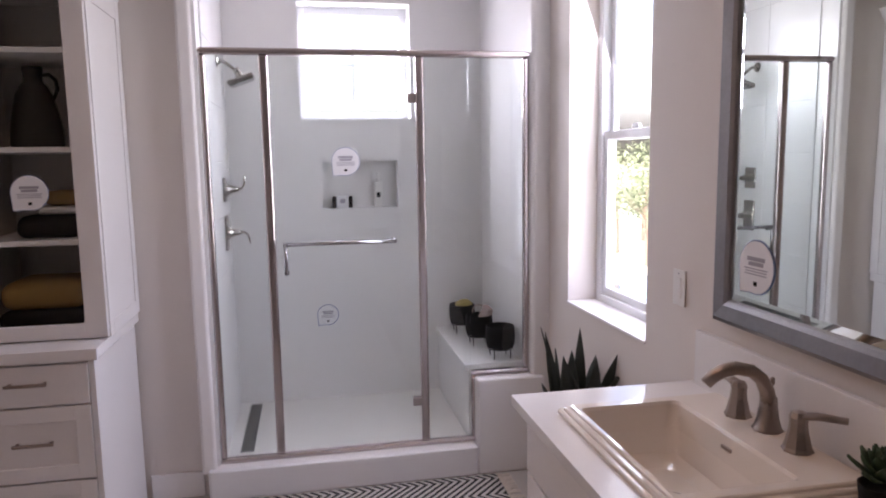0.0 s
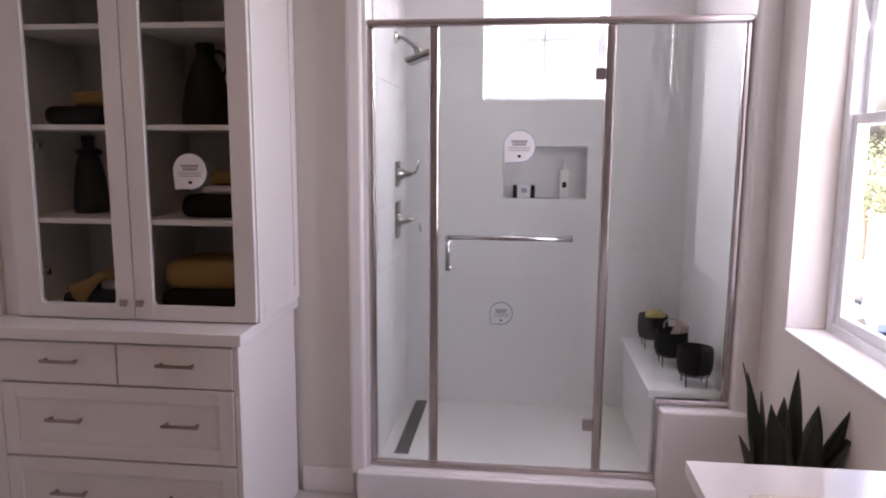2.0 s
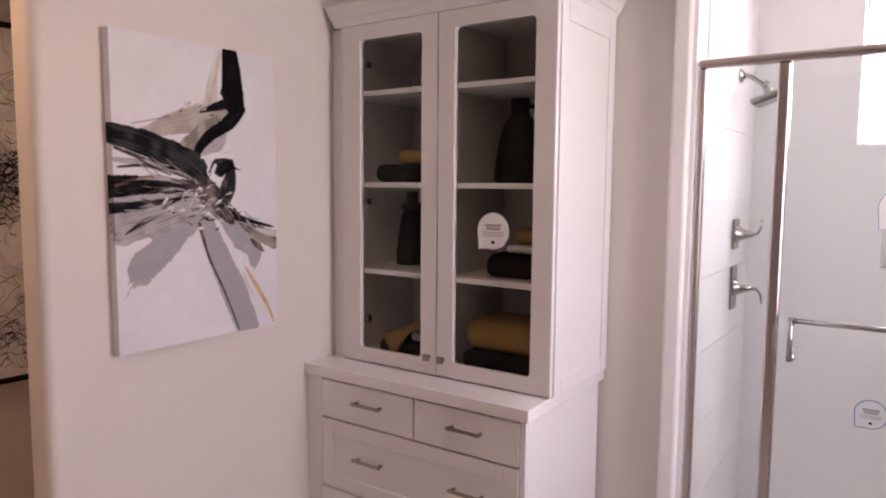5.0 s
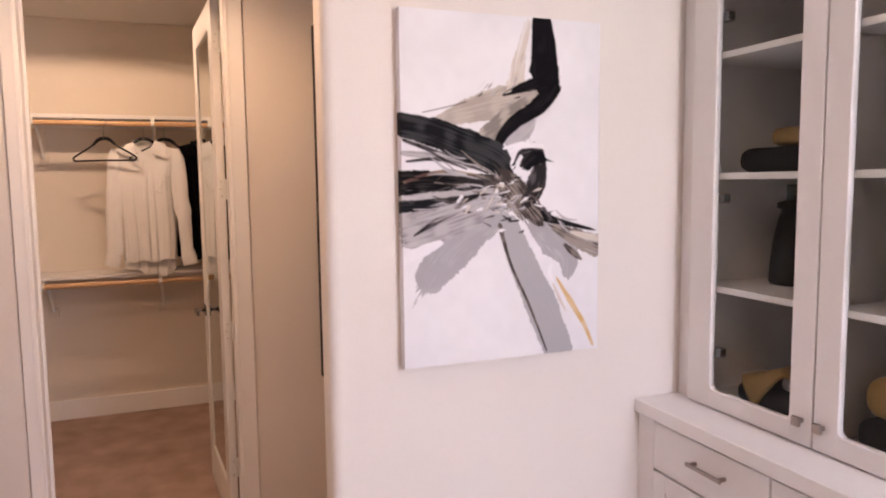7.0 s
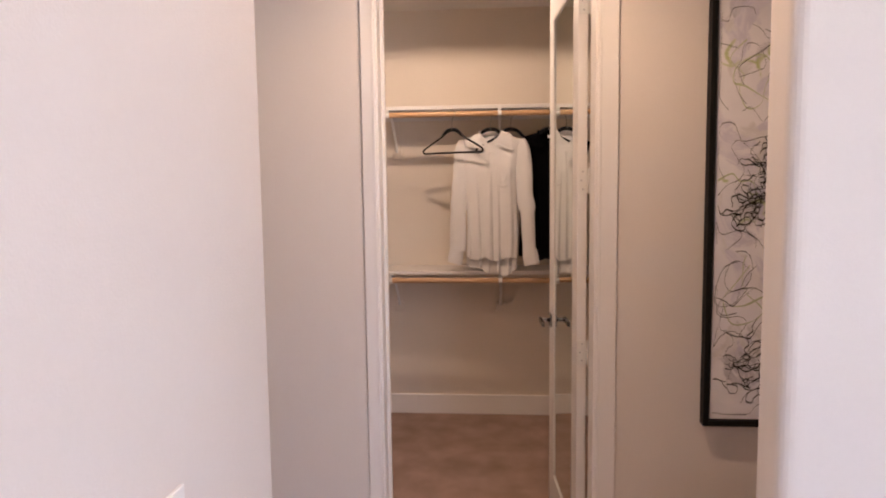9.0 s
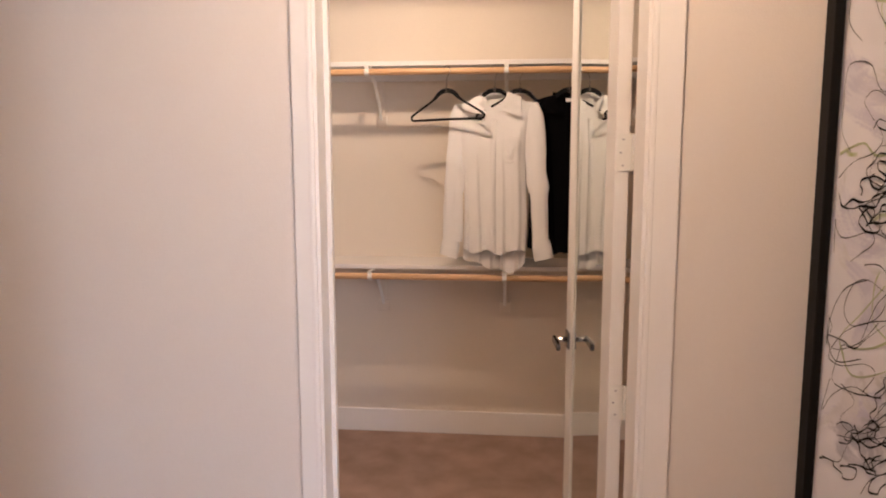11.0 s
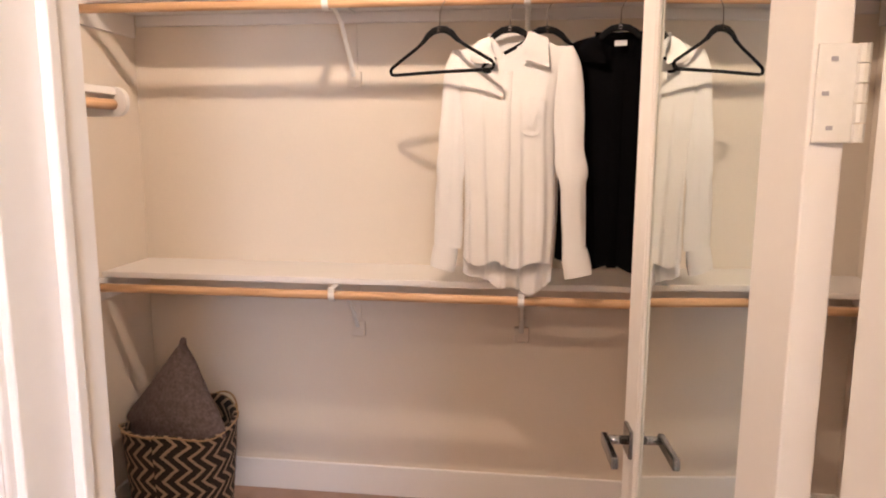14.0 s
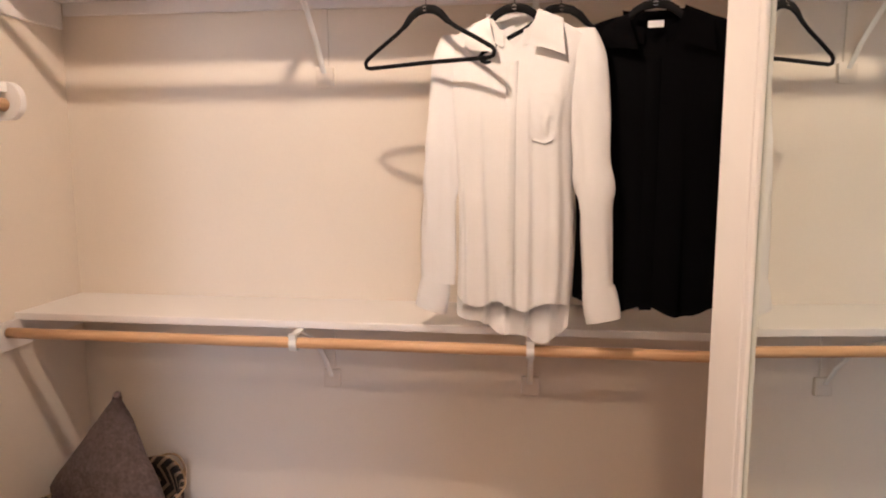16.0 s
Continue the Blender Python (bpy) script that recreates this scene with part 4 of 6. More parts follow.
part("mirror_frame", bm, SILVER, mir)
bm = bmesh.new()
i0, i1 = 0.064, 0.089
a_ = [bm.verts.new((-0.011, y, z)) for y, z in ((MY0 + i0, MZ0 + i0), (MY1 - i0, MZ0 + i0), (MY1 - i0, MZ1 - i0), (MY0 + i0, MZ1 - i0))]
b_ = [bm.verts.new((-0.0145, y, z)) for y, z in ((MY0 + i1, MZ0 + i1), (MY1 - i1, MZ0 + i1), (MY1 - i1, MZ1 - i1), (MY0 + i1, MZ1 - i1))]
for k in range(4):
    bm.faces.new((a_[k], a_[(k + 1) % 4], b_[(k + 1) % 4], b_[k]))
bm.faces.new(b_)
part("mirror_glass", bm, MIRROR, mir, "mirror glass with polished edge")


def switch_plate(name, label, m, rockers):
    s = thing(name, label, "light switch", m)
    w = 0.036 + 0.046 * (rockers - 1)
    part("plate", boxbm(-w, w, -0.006, 0, -0.058, 0.058, 0.003), PLASTIC, s)
    for k in range(rockers):
        x = (k - (rockers - 1) / 2) * 0.046
        part("rocker", boxbm(x - 0.016, x + 0.016, -0.010, -0.005, -0.033, 0.033, 0.002), PLASTIC, s)
        part("screw", lathe(bmesh.new(), [(0.001, 0), (0.003, 0), (0.003, 0.001), (0.001, 0.0012)], 8), GREYINK, s).matrix_basis = pose(x, -0.006, 0.046, 90, 0, 0)


switch_plate("wall_outlet", "white rectangular wall outlet plate beside mirror", pose(1.089, 1.9, 1.15) @ pose(0, 0, 0, 0, 0, -90), 1)
switch_plate("light_switch", "white triple rocker light switch on cream partition", pose(-1.372, 0.6685, 1.16, 0, 0, 180), 3)


# ---- plants ----
def blade(bm, base_, lean, yaw, length, width, twist):
    """A stiff upright leaf, broad in the middle and pointed, slightly cupped."""
    n = 9
    rows = []
    for i in range(n + 1):
        t = i / n
        w = width * (0.55 + 0.9 * t - 1.45 * t ** 2.2) if t < 0.999 else 0.0005
        w = max(w, 0.0008)
        out = math.sin(lean * t) * length * t
        c = Vector(base_) + Vector((math.cos(yaw) * out, math.sin(yaw) * out, length * t * math.cos(lean * t * 0.7)))
        a = yaw + math.pi / 2 + twist * t
        s = Vector((math.cos(a), math.sin(a), 0))
        nrm = Vector((math.cos(yaw), math.sin(yaw), 0))
        rows.append([bm.verts.new(c + s * w * k + nrm * (0.35 * w * abs(k))) for k in (-1, -0.5, 0, 0.5, 1)])
    for a_, b_ in zip(rows, rows[1:]):
        for k in range(4):
            bm.faces.new((a_[k], a_[k + 1], b_[k + 1], b_[k]))


snake = thing("snake_plant", "dark green snake plant in black floor pot", "plant", pose(0.955, 2.42, 0))
part("pot", lathe(bmesh.new(), [(0.002, 0), (0.095, 0), (0.1, 0.01), (0.125, 0.5), (0.125, 0.52), (0.115, 0.52), (0.11, 0.47), (0.002, 0.46)], 32), BLACK, snake, "tall tapered black pot", True)
part("soil", lathe(bmesh.new(), [(0.002, 0.475), (0.1, 0.472), (0.108, 0.468)], 20), SOIL, snake)
rng = random.Random(11)
for k, (dx, dy, ln, wd, lean, yaw) in enumerate(((-0.06, 0.05, 0.44, 0.018, 0.16, 2.9), (0.03, 0.05, 0.42, 0.02, 0.08, 1.2), (-0.02, -0.03, 0.31, 0.046, 0.16, 3.6), (0.0, 0.02, 0.34, 0.034, 0.06, 2.0),
                                                 (0.05, -0.03, 0.32, 0.044, 0.42, 5.9), (-0.07, 0.0, 0.24, 0.03, 0.35, 3.3), (0.03, -0.05, 0.32, 0.03, 0.1, 5.0), (-0.04, 0.04, 0.35, 0.03, 0.1, 2.6), (0.07, 0.05, 0.3, 0.03, 0.25, 0.8))):
    bm = bmesh.new()
    blade(bm, (dx, dy, 0.46), lean, yaw, ln, wd * 1.9, rng.uniform(-0.7, 0.7))
    lf = part("leaf", bm, LEAFD, snake, "", True)
    md = lf.modifiers.new("thick", 'SOLIDIFY')
    md.thickness = 0.004

for px, py, ln, wd, tip in ((0.05, 0.0, 0.52, 0.06, 35), (0.03, -0.04, 0.36, 0.05, 17), (-0.03, -0.04, 0.36, 0.055, -9), (-0.06, -0.02, 0.46, 0.034, -12)):
    bm = bmesh.new()
    blade(bm, (0, 0, 0), 0.08, -math.pi / 2, ln, wd, 0.15)
    lf = part("leaf", bm, LEAFD, snake, "", True)
    lf.matrix_basis = pose(px, py, 0.46, 0, tip, 0)
    md = lf.modifiers.new("thick", 'SOLIDIFY')
    md.thickness = 0.004

succ = thing("succulent", "green rosette succulent in small black pot on vanity", "plant", pose(1.0, 0.99, CT))
part("pot", lathe(bmesh.new(), [(0.002, 0), (0.035, 0), (0.042, 0.05), (0.038, 0.05), (0.036, 0.04), (0.002, 0.04)], 24), BLACK, succ, "", True)
for k in range(26):
    bm = bmesh.new()
    a = k * 2.4
    t = k / 26
    r0 = 0.012 + 0.02 * t
    tilt = 1.15 * t + 0.15
    ln = 0.03 + 0.03 * t
    for i in range(7):
        u = i / 6
        w = 0.014 * math.sin(math.pi * min(0.98, 0.2 + 0.78 * u)) + 0.001
        d = r0 * 0.4 + ln * u * math.sin(tilt)
        z = 0.075 + ln * u * math.cos(tilt) - 0.02 * t + 0.015 * u * u
        s = Vector((-math.sin(a), math.cos(a), 0))
        c = Vector((math.cos(a) * d, math.sin(a) * d, z))
        for q in (-1, 0, 1):
            bm.verts.new(c + s * w * q + Vector((0, 0, 0.004 * abs(q))))
    bm.verts.ensure_lookup_table()
    for i in range(6):
        for q in range(2):
            j = i * 3 + q
            bm.faces.new((bm.verts[j], bm.verts[j + 1], bm.verts[j + 4], bm.verts[j + 3]))
    lf = part("leaf", bm, LEAFS, succ, "", True)
    md = lf.modifiers.new("thick", 'SOLIDIFY')
    md.thickness = 0.004

# ---- rug ----
rug = thing("bath_rug", "black and white herringbone woven rug with fringe", "rug", pose(0.18, 2.72, 0.001))
bm = bmesh.new()
bmesh.ops.create_grid(bm, x_segments=60, y_segments=34, size=1)
for v in bm.verts:
    v.co.x *= 0.62
    v.co.y *= 0.365
    v.co.z = 0.009 + 0.0015 * noise.noise(v.co * 9)
ext = bmesh.ops.extrude_face_region(bm, geom=bm.faces[:])["geom"]
for v in ext:
    if isinstance(v, bmesh.types.BMVert):
        v.co.z = 0.0
part("weave", bm, RUGMAT, rug)
rng = random.Random(5)
for sx in (-1, 1):
    bm = bmesh.new()
    for k in range(46):
        y = -0.36 + k * 0.016
        pts = [(sx * 0.618, y, 0.008)]
        dy = rng.uniform(-0.012, 0.012)
        for j in range(1, 4):
            pts.append((sx * (0.618 + 0.022 * j), y + dy * j / 2 + rng.uniform(-0.004, 0.004), 0.009 if j < 3 else 0.005))
        tube(bm, pts, 0.0055, 5)
    fr_ = part("fringe", bm, mat("fringe_cotton", (0.66, 0.6, 0.53), 0.95, bump=0.5, bscale=200), rug, "cream cotton fringe")

# ---- ceiling lamps ----
for cx, cy, cz, watts in CANS:
    c = thing("recessed_light", "white trimmed recessed ceiling light", "ceiling light", pose(cx, cy, H), "recessed lights")
    part("trim_ring", lathe(bmesh.new(), [(0.052, -0.001), (0.085, -0.001), (0.085, -0.006), (0.056, -0.01)], 28, cap=False), TRIM, c)
    part("lens", lathe(bmesh.new(), [(0.001, -0.003), (0.05, -0.003)], 24, cap=False), LENS, c)
flush = thing("flush_ceiling_light", "small white closet ceiling lampholder with bare bulb", "ceiling light", pose(LX, LY, H))
part("canopy", lathe(bmesh.new(), [(0.001, -0.001), (0.075, -0.001), (0.075, -0.012), (0.04, -0.03), (0.022, -0.05)], 28), TRIM, flush)


# ---- paintings ----
def stroke(bm, pts, widths, to3d, seed, n=40, ragged=0.25):
    """A ragged ribbon of paint through control points on the canvas."""
    rng = random.Random(seed)
    P = [Vector((*p, 0)) for p in pts]
    def sample(t):
        s = t * (len(P) - 1)
        i = min(int(s), len(P) - 2)
        f = s - i
        p0, p1, p2, p3 = P[max(i - 1, 0)], P[i], P[i + 1], P[min(i + 2, len(P) - 1)]
        c = 0.5 * ((2 * p1) + (p2 - p0) * f + (2 * p0 - 5 * p1 + 4 * p2 - p3) * f * f + (3 * p1 - p0 - 3 * p2 + p3) * f ** 3)
        w = widths[i] * (1 - f) + widths[i + 1] * f
        return c, w
    cols = 5
    rows = []
    for k in range(n + 1):
        t = k / n
        c, w = sample(t)
        a, _ = sample(max(0, t - 0.01))
        b, _ = sample(min(1, t + 0.01))
        d = (b - a).normalized()
        s = Vector((-d.y, d.x, 0))
        l = w / 2 * (1 + ragged * (noise.noise(Vector((k * 0.5, seed, 0))) * 1.2 + rng.uniform(-0.4, 0.4)))
        r = w / 2 * (1 + ragged * (noise.noise(Vector((k * 0.5, seed, 9))) * 1.2 + rng.uniform(-0.4, 0.4)))
        row = []
        for q in range(cols):
            f = q / (cols - 1)
            u = c + s * (-l + (l + r) * f)
            row.append(bm.verts.new(to3d(min(max(u.x, 0.002), 0.998), min(max(u.y, 0.002), 0.998), 0.0008 + 0.0012 * abs(noise.noise(Vector((k * 0.3, q, seed)))))))
        rows.append(row)
    for a_, b_ in zip(rows, rows[1:]):
        for q in range(cols - 1):
            bm.faces.new((a_[q], a_[q + 1], b_[q + 1], b_[q]))


def soft_noise(a, b, seed):
    """Smooth value noise of two coordinate arrays, 0 to 1."""
    table = np.random.RandomState(seed).rand(64, 64)
    i, j = np.floor(a).astype(int), np.floor(b).astype(int)
    f, g = a - i, b - j
    f, g = f * f * (3 - 2 * f), g * g * (3 - 2 * g)
    top_ = table[i % 64, j % 64] * (1 - f) + table[(i + 1) % 64, j % 64] * f
    low = table[i % 64, (j + 1) % 64] * (1 - f) + table[(i + 1) % 64, (j + 1) % 64] * f
    return top_ * (1 - g) + low * g


class Paint:
    """Wet paint laid on a fine grid: a colour and a thickness at each point. u runs across, v down, both 0 to 1; the grid goes on round the two upright edges."""

    def __init__(self, width, height, depth, step, ground):
        self.width, self.height = width, height
        self.nu, self.nv = int((width + 2 * depth) / step), int(height / step)
        us = np.linspace(-depth, width + depth, self.nu) / width
        vs_ = np.linspace(0, 1, self.nv)
        self.u, self.v = np.meshgrid(us, vs_)
        x, y = self.u * width * 100, self.v * height * 100
        cloud = soft_noise(x * 0.08 + 7, y * 0.08, 5) * 0.6 + soft_noise(x * 0.35, y * 0.3 + 9, 6) * 0.4
        self.rgb = np.array(ground)[None, None, :] * (0.93 + 0.1 * cloud)[:, :, None]
        self.thick = 0.15 * soft_noise(x * 1.5, y * 1.5, 8) + 0.1 * cloud

    def brush(self, tones, pts, widths, dry, streak, seed):
        """One pull of a bristle brush through control points. dry: how far it breaks up; streak: how much of the second tone shows."""
        P = np.array(pts) * (1.0, self.height / self.width)
        n = 30 * (len(P) - 1)
        t = np.linspace(0, len(P) - 1, n + 1)
        i = np.minimum(t.astype(int), len(P) - 2)
        f = (t - i)[:, None]
        p0, p1, p2, p3 = P[np.maximum(i - 1, 0)], P[i], P[i + 1], P[np.minimum(i + 2, len(P) - 1)]
        line = 0.5 * (2 * p1 + (p2 - p0) * f + (2 * p0 - 5 * p1 + 4 * p2 - p3) * f ** 2 + (3 * p1 - p0 - 3 * p2 + p3) * f ** 3)
        half = np.interp(t, np.arange(len(P)), widths) / 2 * (1.0 + 0.25 * dry)
        run = np.concatenate([[0], np.cumsum(np.hypot(*np.diff(line, axis=0).T))])
        m = half.max() * 2 + 0.02
        near = (self.u > line[:, 0].min() - m) & (self.u < line[:, 0].max() + m)
        v = self.v * self.height / self.width
        near &= (v > line[:, 1].min() - m) & (v < line[:, 1].max() + m)
        q = np.stack([self.u[near], v[near]], 1)
        k = np.argmin(((q[:, None, :] - line[None, :, :]) ** 2).sum(2), 1)
        d = np.gradient(line, axis=0)
        d /= np.hypot(d[:, 0], d[:, 1])[:, None] + 1e-9
        off = q - line[k]
        across = off[:, 0] * -d[k, 1] + off[:, 1] * d[k, 0]
        along = off[:, 0] * d[k, 0] + off[:, 1] * d[k, 1]
        s = run[k] + along
        edge = across / half[k]
        bristle = 0.6 * soft_noise(across * 130 + 20, s * 5, seed) + 0.4 * soft_noise(across * 300 + 20, s * 14, seed + 40)
        wander = soft_noise(s * 9, np.sign(across) * 3 + 9.5, seed + 82)
        ragged = wander * 0.45 + soft_noise(s * 30, np.sign(across) * 3 + 9.5, seed + 80) * 0.35 + soft_noise(s * 90, np.sign(across) * 3 + 9.5, seed + 81) * 0.3
        room = 1 - np.abs(edge) - (0.22 + 0.6 * dry) * (ragged - 0.3)
        over = np.maximum(0, np.maximum(-s, s - run[-1])) / (half[k] + 0.004)
        room = room - over * (0.25 + 4.0 * bristle ** 2)
        cover = np.clip(room * half[k] * 160 + 0.5, 0, 1)
        tail = np.clip(s / run[-1], 0, 1)
        worn = np.clip((bristle - 0.34 * dry - 0.3 * dry * tail - 0.2 * dry * np.abs(edge) + 0.16) * 7, 0, 1)
        cover = cover * ((1 - dry) + dry * worn)
        patch = soft_noise(q[:, 0] * 22 + 5, q[:, 1] * 22, seed + 7)
        mix = np.clip((bristle * 0.65 + patch * 0.5 - 0.72 + 0.42 * streak) * 4, 0, 1)[:, None] * min(1, streak * 1.5)
        tone = np.array(tones[0]) * (1 - mix) + np.array(tones[1]) * mix
        c = cover[:, None]
        self.rgb[near] = self.rgb[near] * (1 - c) + tone * c
        self.thick[near] = self.thick[near] * (1 - cover) + cover * (0.4 + 0.8 * bristle)

    def mesh(self, name, parent, depth, place):
        """The painted skin as one sheet; place(y, z, x) gives the point at y across, z up and x out of the wall."""
        y = np.clip(self.u, 0, 1) * self.width
        out = depth - np.maximum(0, np.maximum(-self.u, self.u - 1)) * self.width + 0.0006 * self.thick
        side = np.where(self.u < 0, -1, np.where(self.u > 1, 1, 0)) * 0.0006
        z = (1 - self.v) * self.height
        co = [place(*c) for c in zip((y + side).ravel(), z.ravel(), out.ravel())]
        nu, nv = self.nu, self.nv
        faces = [(r * nu + c, (r + 1) * nu + c, (r + 1) * nu + c + 1, r * nu + c + 1) for r in range(nv - 1) for c in range(nu - 1)]
        me = bpy.data.meshes.new(name)
        me.from_pydata(co, [], faces)
        col = me.color_attributes.new("paint", 'FLOAT_COLOR', 'POINT')
        col.data.foreach_set("color", np.concatenate([np.clip(self.rgb, 0, 1), np.ones((nv, nu, 1))], 2).astype(np.float32).ravel())
        me.polygons.foreach_set("use_smooth", [True] * len(faces))
        me.materials.append(PAINTSKIN)
        ob = new(name, me)
        ob.parent = parent
        return ob


PAINTSKIN = mat("acrylic_on_canvas", (0.74, 0.73, 0.75), 0.85, bump=0.25, bscale=420, spec=0.08)
an = PAINTSKIN.node_tree.nodes.new("ShaderNodeAttribute")
an.attribute_name = "paint"
PAINTSKIN.node_tree.links.new(an.outputs["Color"], PAINTSKIN.node_tree.nodes["Principled BSDF"].inputs["Base Color"])

# paints: main tone and the tone that streaks it
WHITE = ((0.76, 0.745, 0.77), (0.68, 0.66, 0.68))
GREY = ((0.36, 0.345, 0.365), (0.47, 0.455, 0.475))
GREY2 = ((0.37, 0.36, 0.375), (0.42, 0.405, 0.415))
MAUVE = ((0.43, 0.405, 0.42), (0.22, 0.205, 0.215))
TAUPE = ((0.47, 0.415, 0.37), (0.35, 0.3, 0.265))
TAUPE2 = ((0.42, 0.365, 0.32), (0.2, 0.18, 0.165))
SAND = ((0.6, 0.535, 0.48), (0.46, 0.39, 0.34))
INK = ((0.006, 0.0055, 0.007), (0.03, 0.027, 0.027))
SLATE = ((0.01, 0.0105, 0.013), (0.045, 0.047, 0.05))
CHAR = ((0.022, 0.019, 0.02), (0.13, 0.115, 0.12))
UMBER = ((0.055, 0.042, 0.037), (0.3, 0.255, 0.23))
RUST = ((0.1, 0.055, 0.045), (0.4, 0.29, 0.2))
OCHRE = ((0.58, 0.37, 0.16), (0.66, 0.5, 0.33))

AY0, AY1, AZ0, AZ1 = 1.757, 2.388, 1.098, 2.087
art = thing("abstract_painting", "unframed abstract canvas with black and grey brush strokes", "painting", pose(-1.869, (AY0 + AY1) / 2, AZ0))
hw = (AY1 - AY0) / 2
part("canvas", boxbm(0, 0.034, -hw, hw, 0, AZ1 - AZ0, 0.002), CANVAS, art)
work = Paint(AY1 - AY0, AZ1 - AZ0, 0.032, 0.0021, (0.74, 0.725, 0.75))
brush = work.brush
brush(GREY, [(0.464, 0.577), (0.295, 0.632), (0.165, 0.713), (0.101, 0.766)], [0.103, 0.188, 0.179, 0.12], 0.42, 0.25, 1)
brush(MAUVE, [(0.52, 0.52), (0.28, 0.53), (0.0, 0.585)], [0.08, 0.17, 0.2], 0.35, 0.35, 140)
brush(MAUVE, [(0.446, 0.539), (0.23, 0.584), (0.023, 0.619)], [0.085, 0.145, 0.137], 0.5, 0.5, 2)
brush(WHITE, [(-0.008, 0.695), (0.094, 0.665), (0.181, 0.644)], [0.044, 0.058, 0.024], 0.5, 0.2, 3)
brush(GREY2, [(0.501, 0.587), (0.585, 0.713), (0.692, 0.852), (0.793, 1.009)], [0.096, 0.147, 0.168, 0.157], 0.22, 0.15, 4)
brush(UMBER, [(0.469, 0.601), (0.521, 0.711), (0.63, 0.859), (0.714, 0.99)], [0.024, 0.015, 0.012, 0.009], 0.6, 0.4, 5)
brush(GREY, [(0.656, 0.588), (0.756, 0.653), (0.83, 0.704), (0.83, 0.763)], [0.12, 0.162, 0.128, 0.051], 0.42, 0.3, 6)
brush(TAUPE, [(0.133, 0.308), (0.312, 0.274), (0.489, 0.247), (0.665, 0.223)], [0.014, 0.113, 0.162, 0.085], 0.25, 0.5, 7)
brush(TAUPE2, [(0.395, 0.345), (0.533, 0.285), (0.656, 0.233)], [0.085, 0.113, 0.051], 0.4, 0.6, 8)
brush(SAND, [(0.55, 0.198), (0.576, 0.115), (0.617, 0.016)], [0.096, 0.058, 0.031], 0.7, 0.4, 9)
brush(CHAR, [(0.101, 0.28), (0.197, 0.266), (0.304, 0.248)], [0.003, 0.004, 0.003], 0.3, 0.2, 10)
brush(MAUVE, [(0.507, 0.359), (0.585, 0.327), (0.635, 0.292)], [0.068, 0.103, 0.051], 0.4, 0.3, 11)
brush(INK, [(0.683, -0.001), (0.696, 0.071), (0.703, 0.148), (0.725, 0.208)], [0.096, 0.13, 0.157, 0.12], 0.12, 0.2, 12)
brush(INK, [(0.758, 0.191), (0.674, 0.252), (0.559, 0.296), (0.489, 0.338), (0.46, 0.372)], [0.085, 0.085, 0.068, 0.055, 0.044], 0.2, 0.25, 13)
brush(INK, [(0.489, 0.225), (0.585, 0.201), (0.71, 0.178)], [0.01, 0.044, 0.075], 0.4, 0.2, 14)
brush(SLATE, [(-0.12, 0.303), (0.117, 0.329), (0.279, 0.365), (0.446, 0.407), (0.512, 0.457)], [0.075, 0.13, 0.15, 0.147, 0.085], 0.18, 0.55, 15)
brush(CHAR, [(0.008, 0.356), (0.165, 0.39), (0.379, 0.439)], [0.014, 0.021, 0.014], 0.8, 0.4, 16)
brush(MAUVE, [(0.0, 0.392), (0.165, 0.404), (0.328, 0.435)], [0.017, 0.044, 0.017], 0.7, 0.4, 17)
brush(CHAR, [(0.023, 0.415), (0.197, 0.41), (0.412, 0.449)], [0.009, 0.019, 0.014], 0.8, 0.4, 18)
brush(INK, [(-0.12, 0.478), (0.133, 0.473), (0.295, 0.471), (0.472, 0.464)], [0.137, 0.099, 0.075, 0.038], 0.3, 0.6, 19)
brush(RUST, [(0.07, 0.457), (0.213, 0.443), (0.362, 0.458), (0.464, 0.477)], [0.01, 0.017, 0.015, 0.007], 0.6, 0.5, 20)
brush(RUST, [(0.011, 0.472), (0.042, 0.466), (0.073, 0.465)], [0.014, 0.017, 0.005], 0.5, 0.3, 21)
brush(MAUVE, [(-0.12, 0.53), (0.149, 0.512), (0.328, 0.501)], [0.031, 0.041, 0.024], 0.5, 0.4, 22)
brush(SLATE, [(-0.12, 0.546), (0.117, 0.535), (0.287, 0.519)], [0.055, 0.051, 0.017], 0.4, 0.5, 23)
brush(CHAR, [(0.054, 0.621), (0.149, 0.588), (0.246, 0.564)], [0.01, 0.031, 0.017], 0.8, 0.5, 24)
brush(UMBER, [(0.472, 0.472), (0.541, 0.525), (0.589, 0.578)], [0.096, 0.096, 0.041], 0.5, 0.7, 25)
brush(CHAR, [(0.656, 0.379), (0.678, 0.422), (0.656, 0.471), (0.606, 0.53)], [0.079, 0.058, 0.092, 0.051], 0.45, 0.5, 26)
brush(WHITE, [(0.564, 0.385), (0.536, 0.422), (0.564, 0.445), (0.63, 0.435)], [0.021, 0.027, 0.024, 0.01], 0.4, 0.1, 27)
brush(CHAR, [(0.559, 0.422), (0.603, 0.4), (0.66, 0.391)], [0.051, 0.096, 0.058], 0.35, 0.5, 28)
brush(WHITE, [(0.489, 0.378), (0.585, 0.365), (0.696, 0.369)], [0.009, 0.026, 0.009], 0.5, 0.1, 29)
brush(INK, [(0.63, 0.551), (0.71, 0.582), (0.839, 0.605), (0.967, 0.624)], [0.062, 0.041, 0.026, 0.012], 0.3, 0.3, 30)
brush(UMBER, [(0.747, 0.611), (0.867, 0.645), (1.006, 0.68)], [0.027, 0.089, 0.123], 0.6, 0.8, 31)
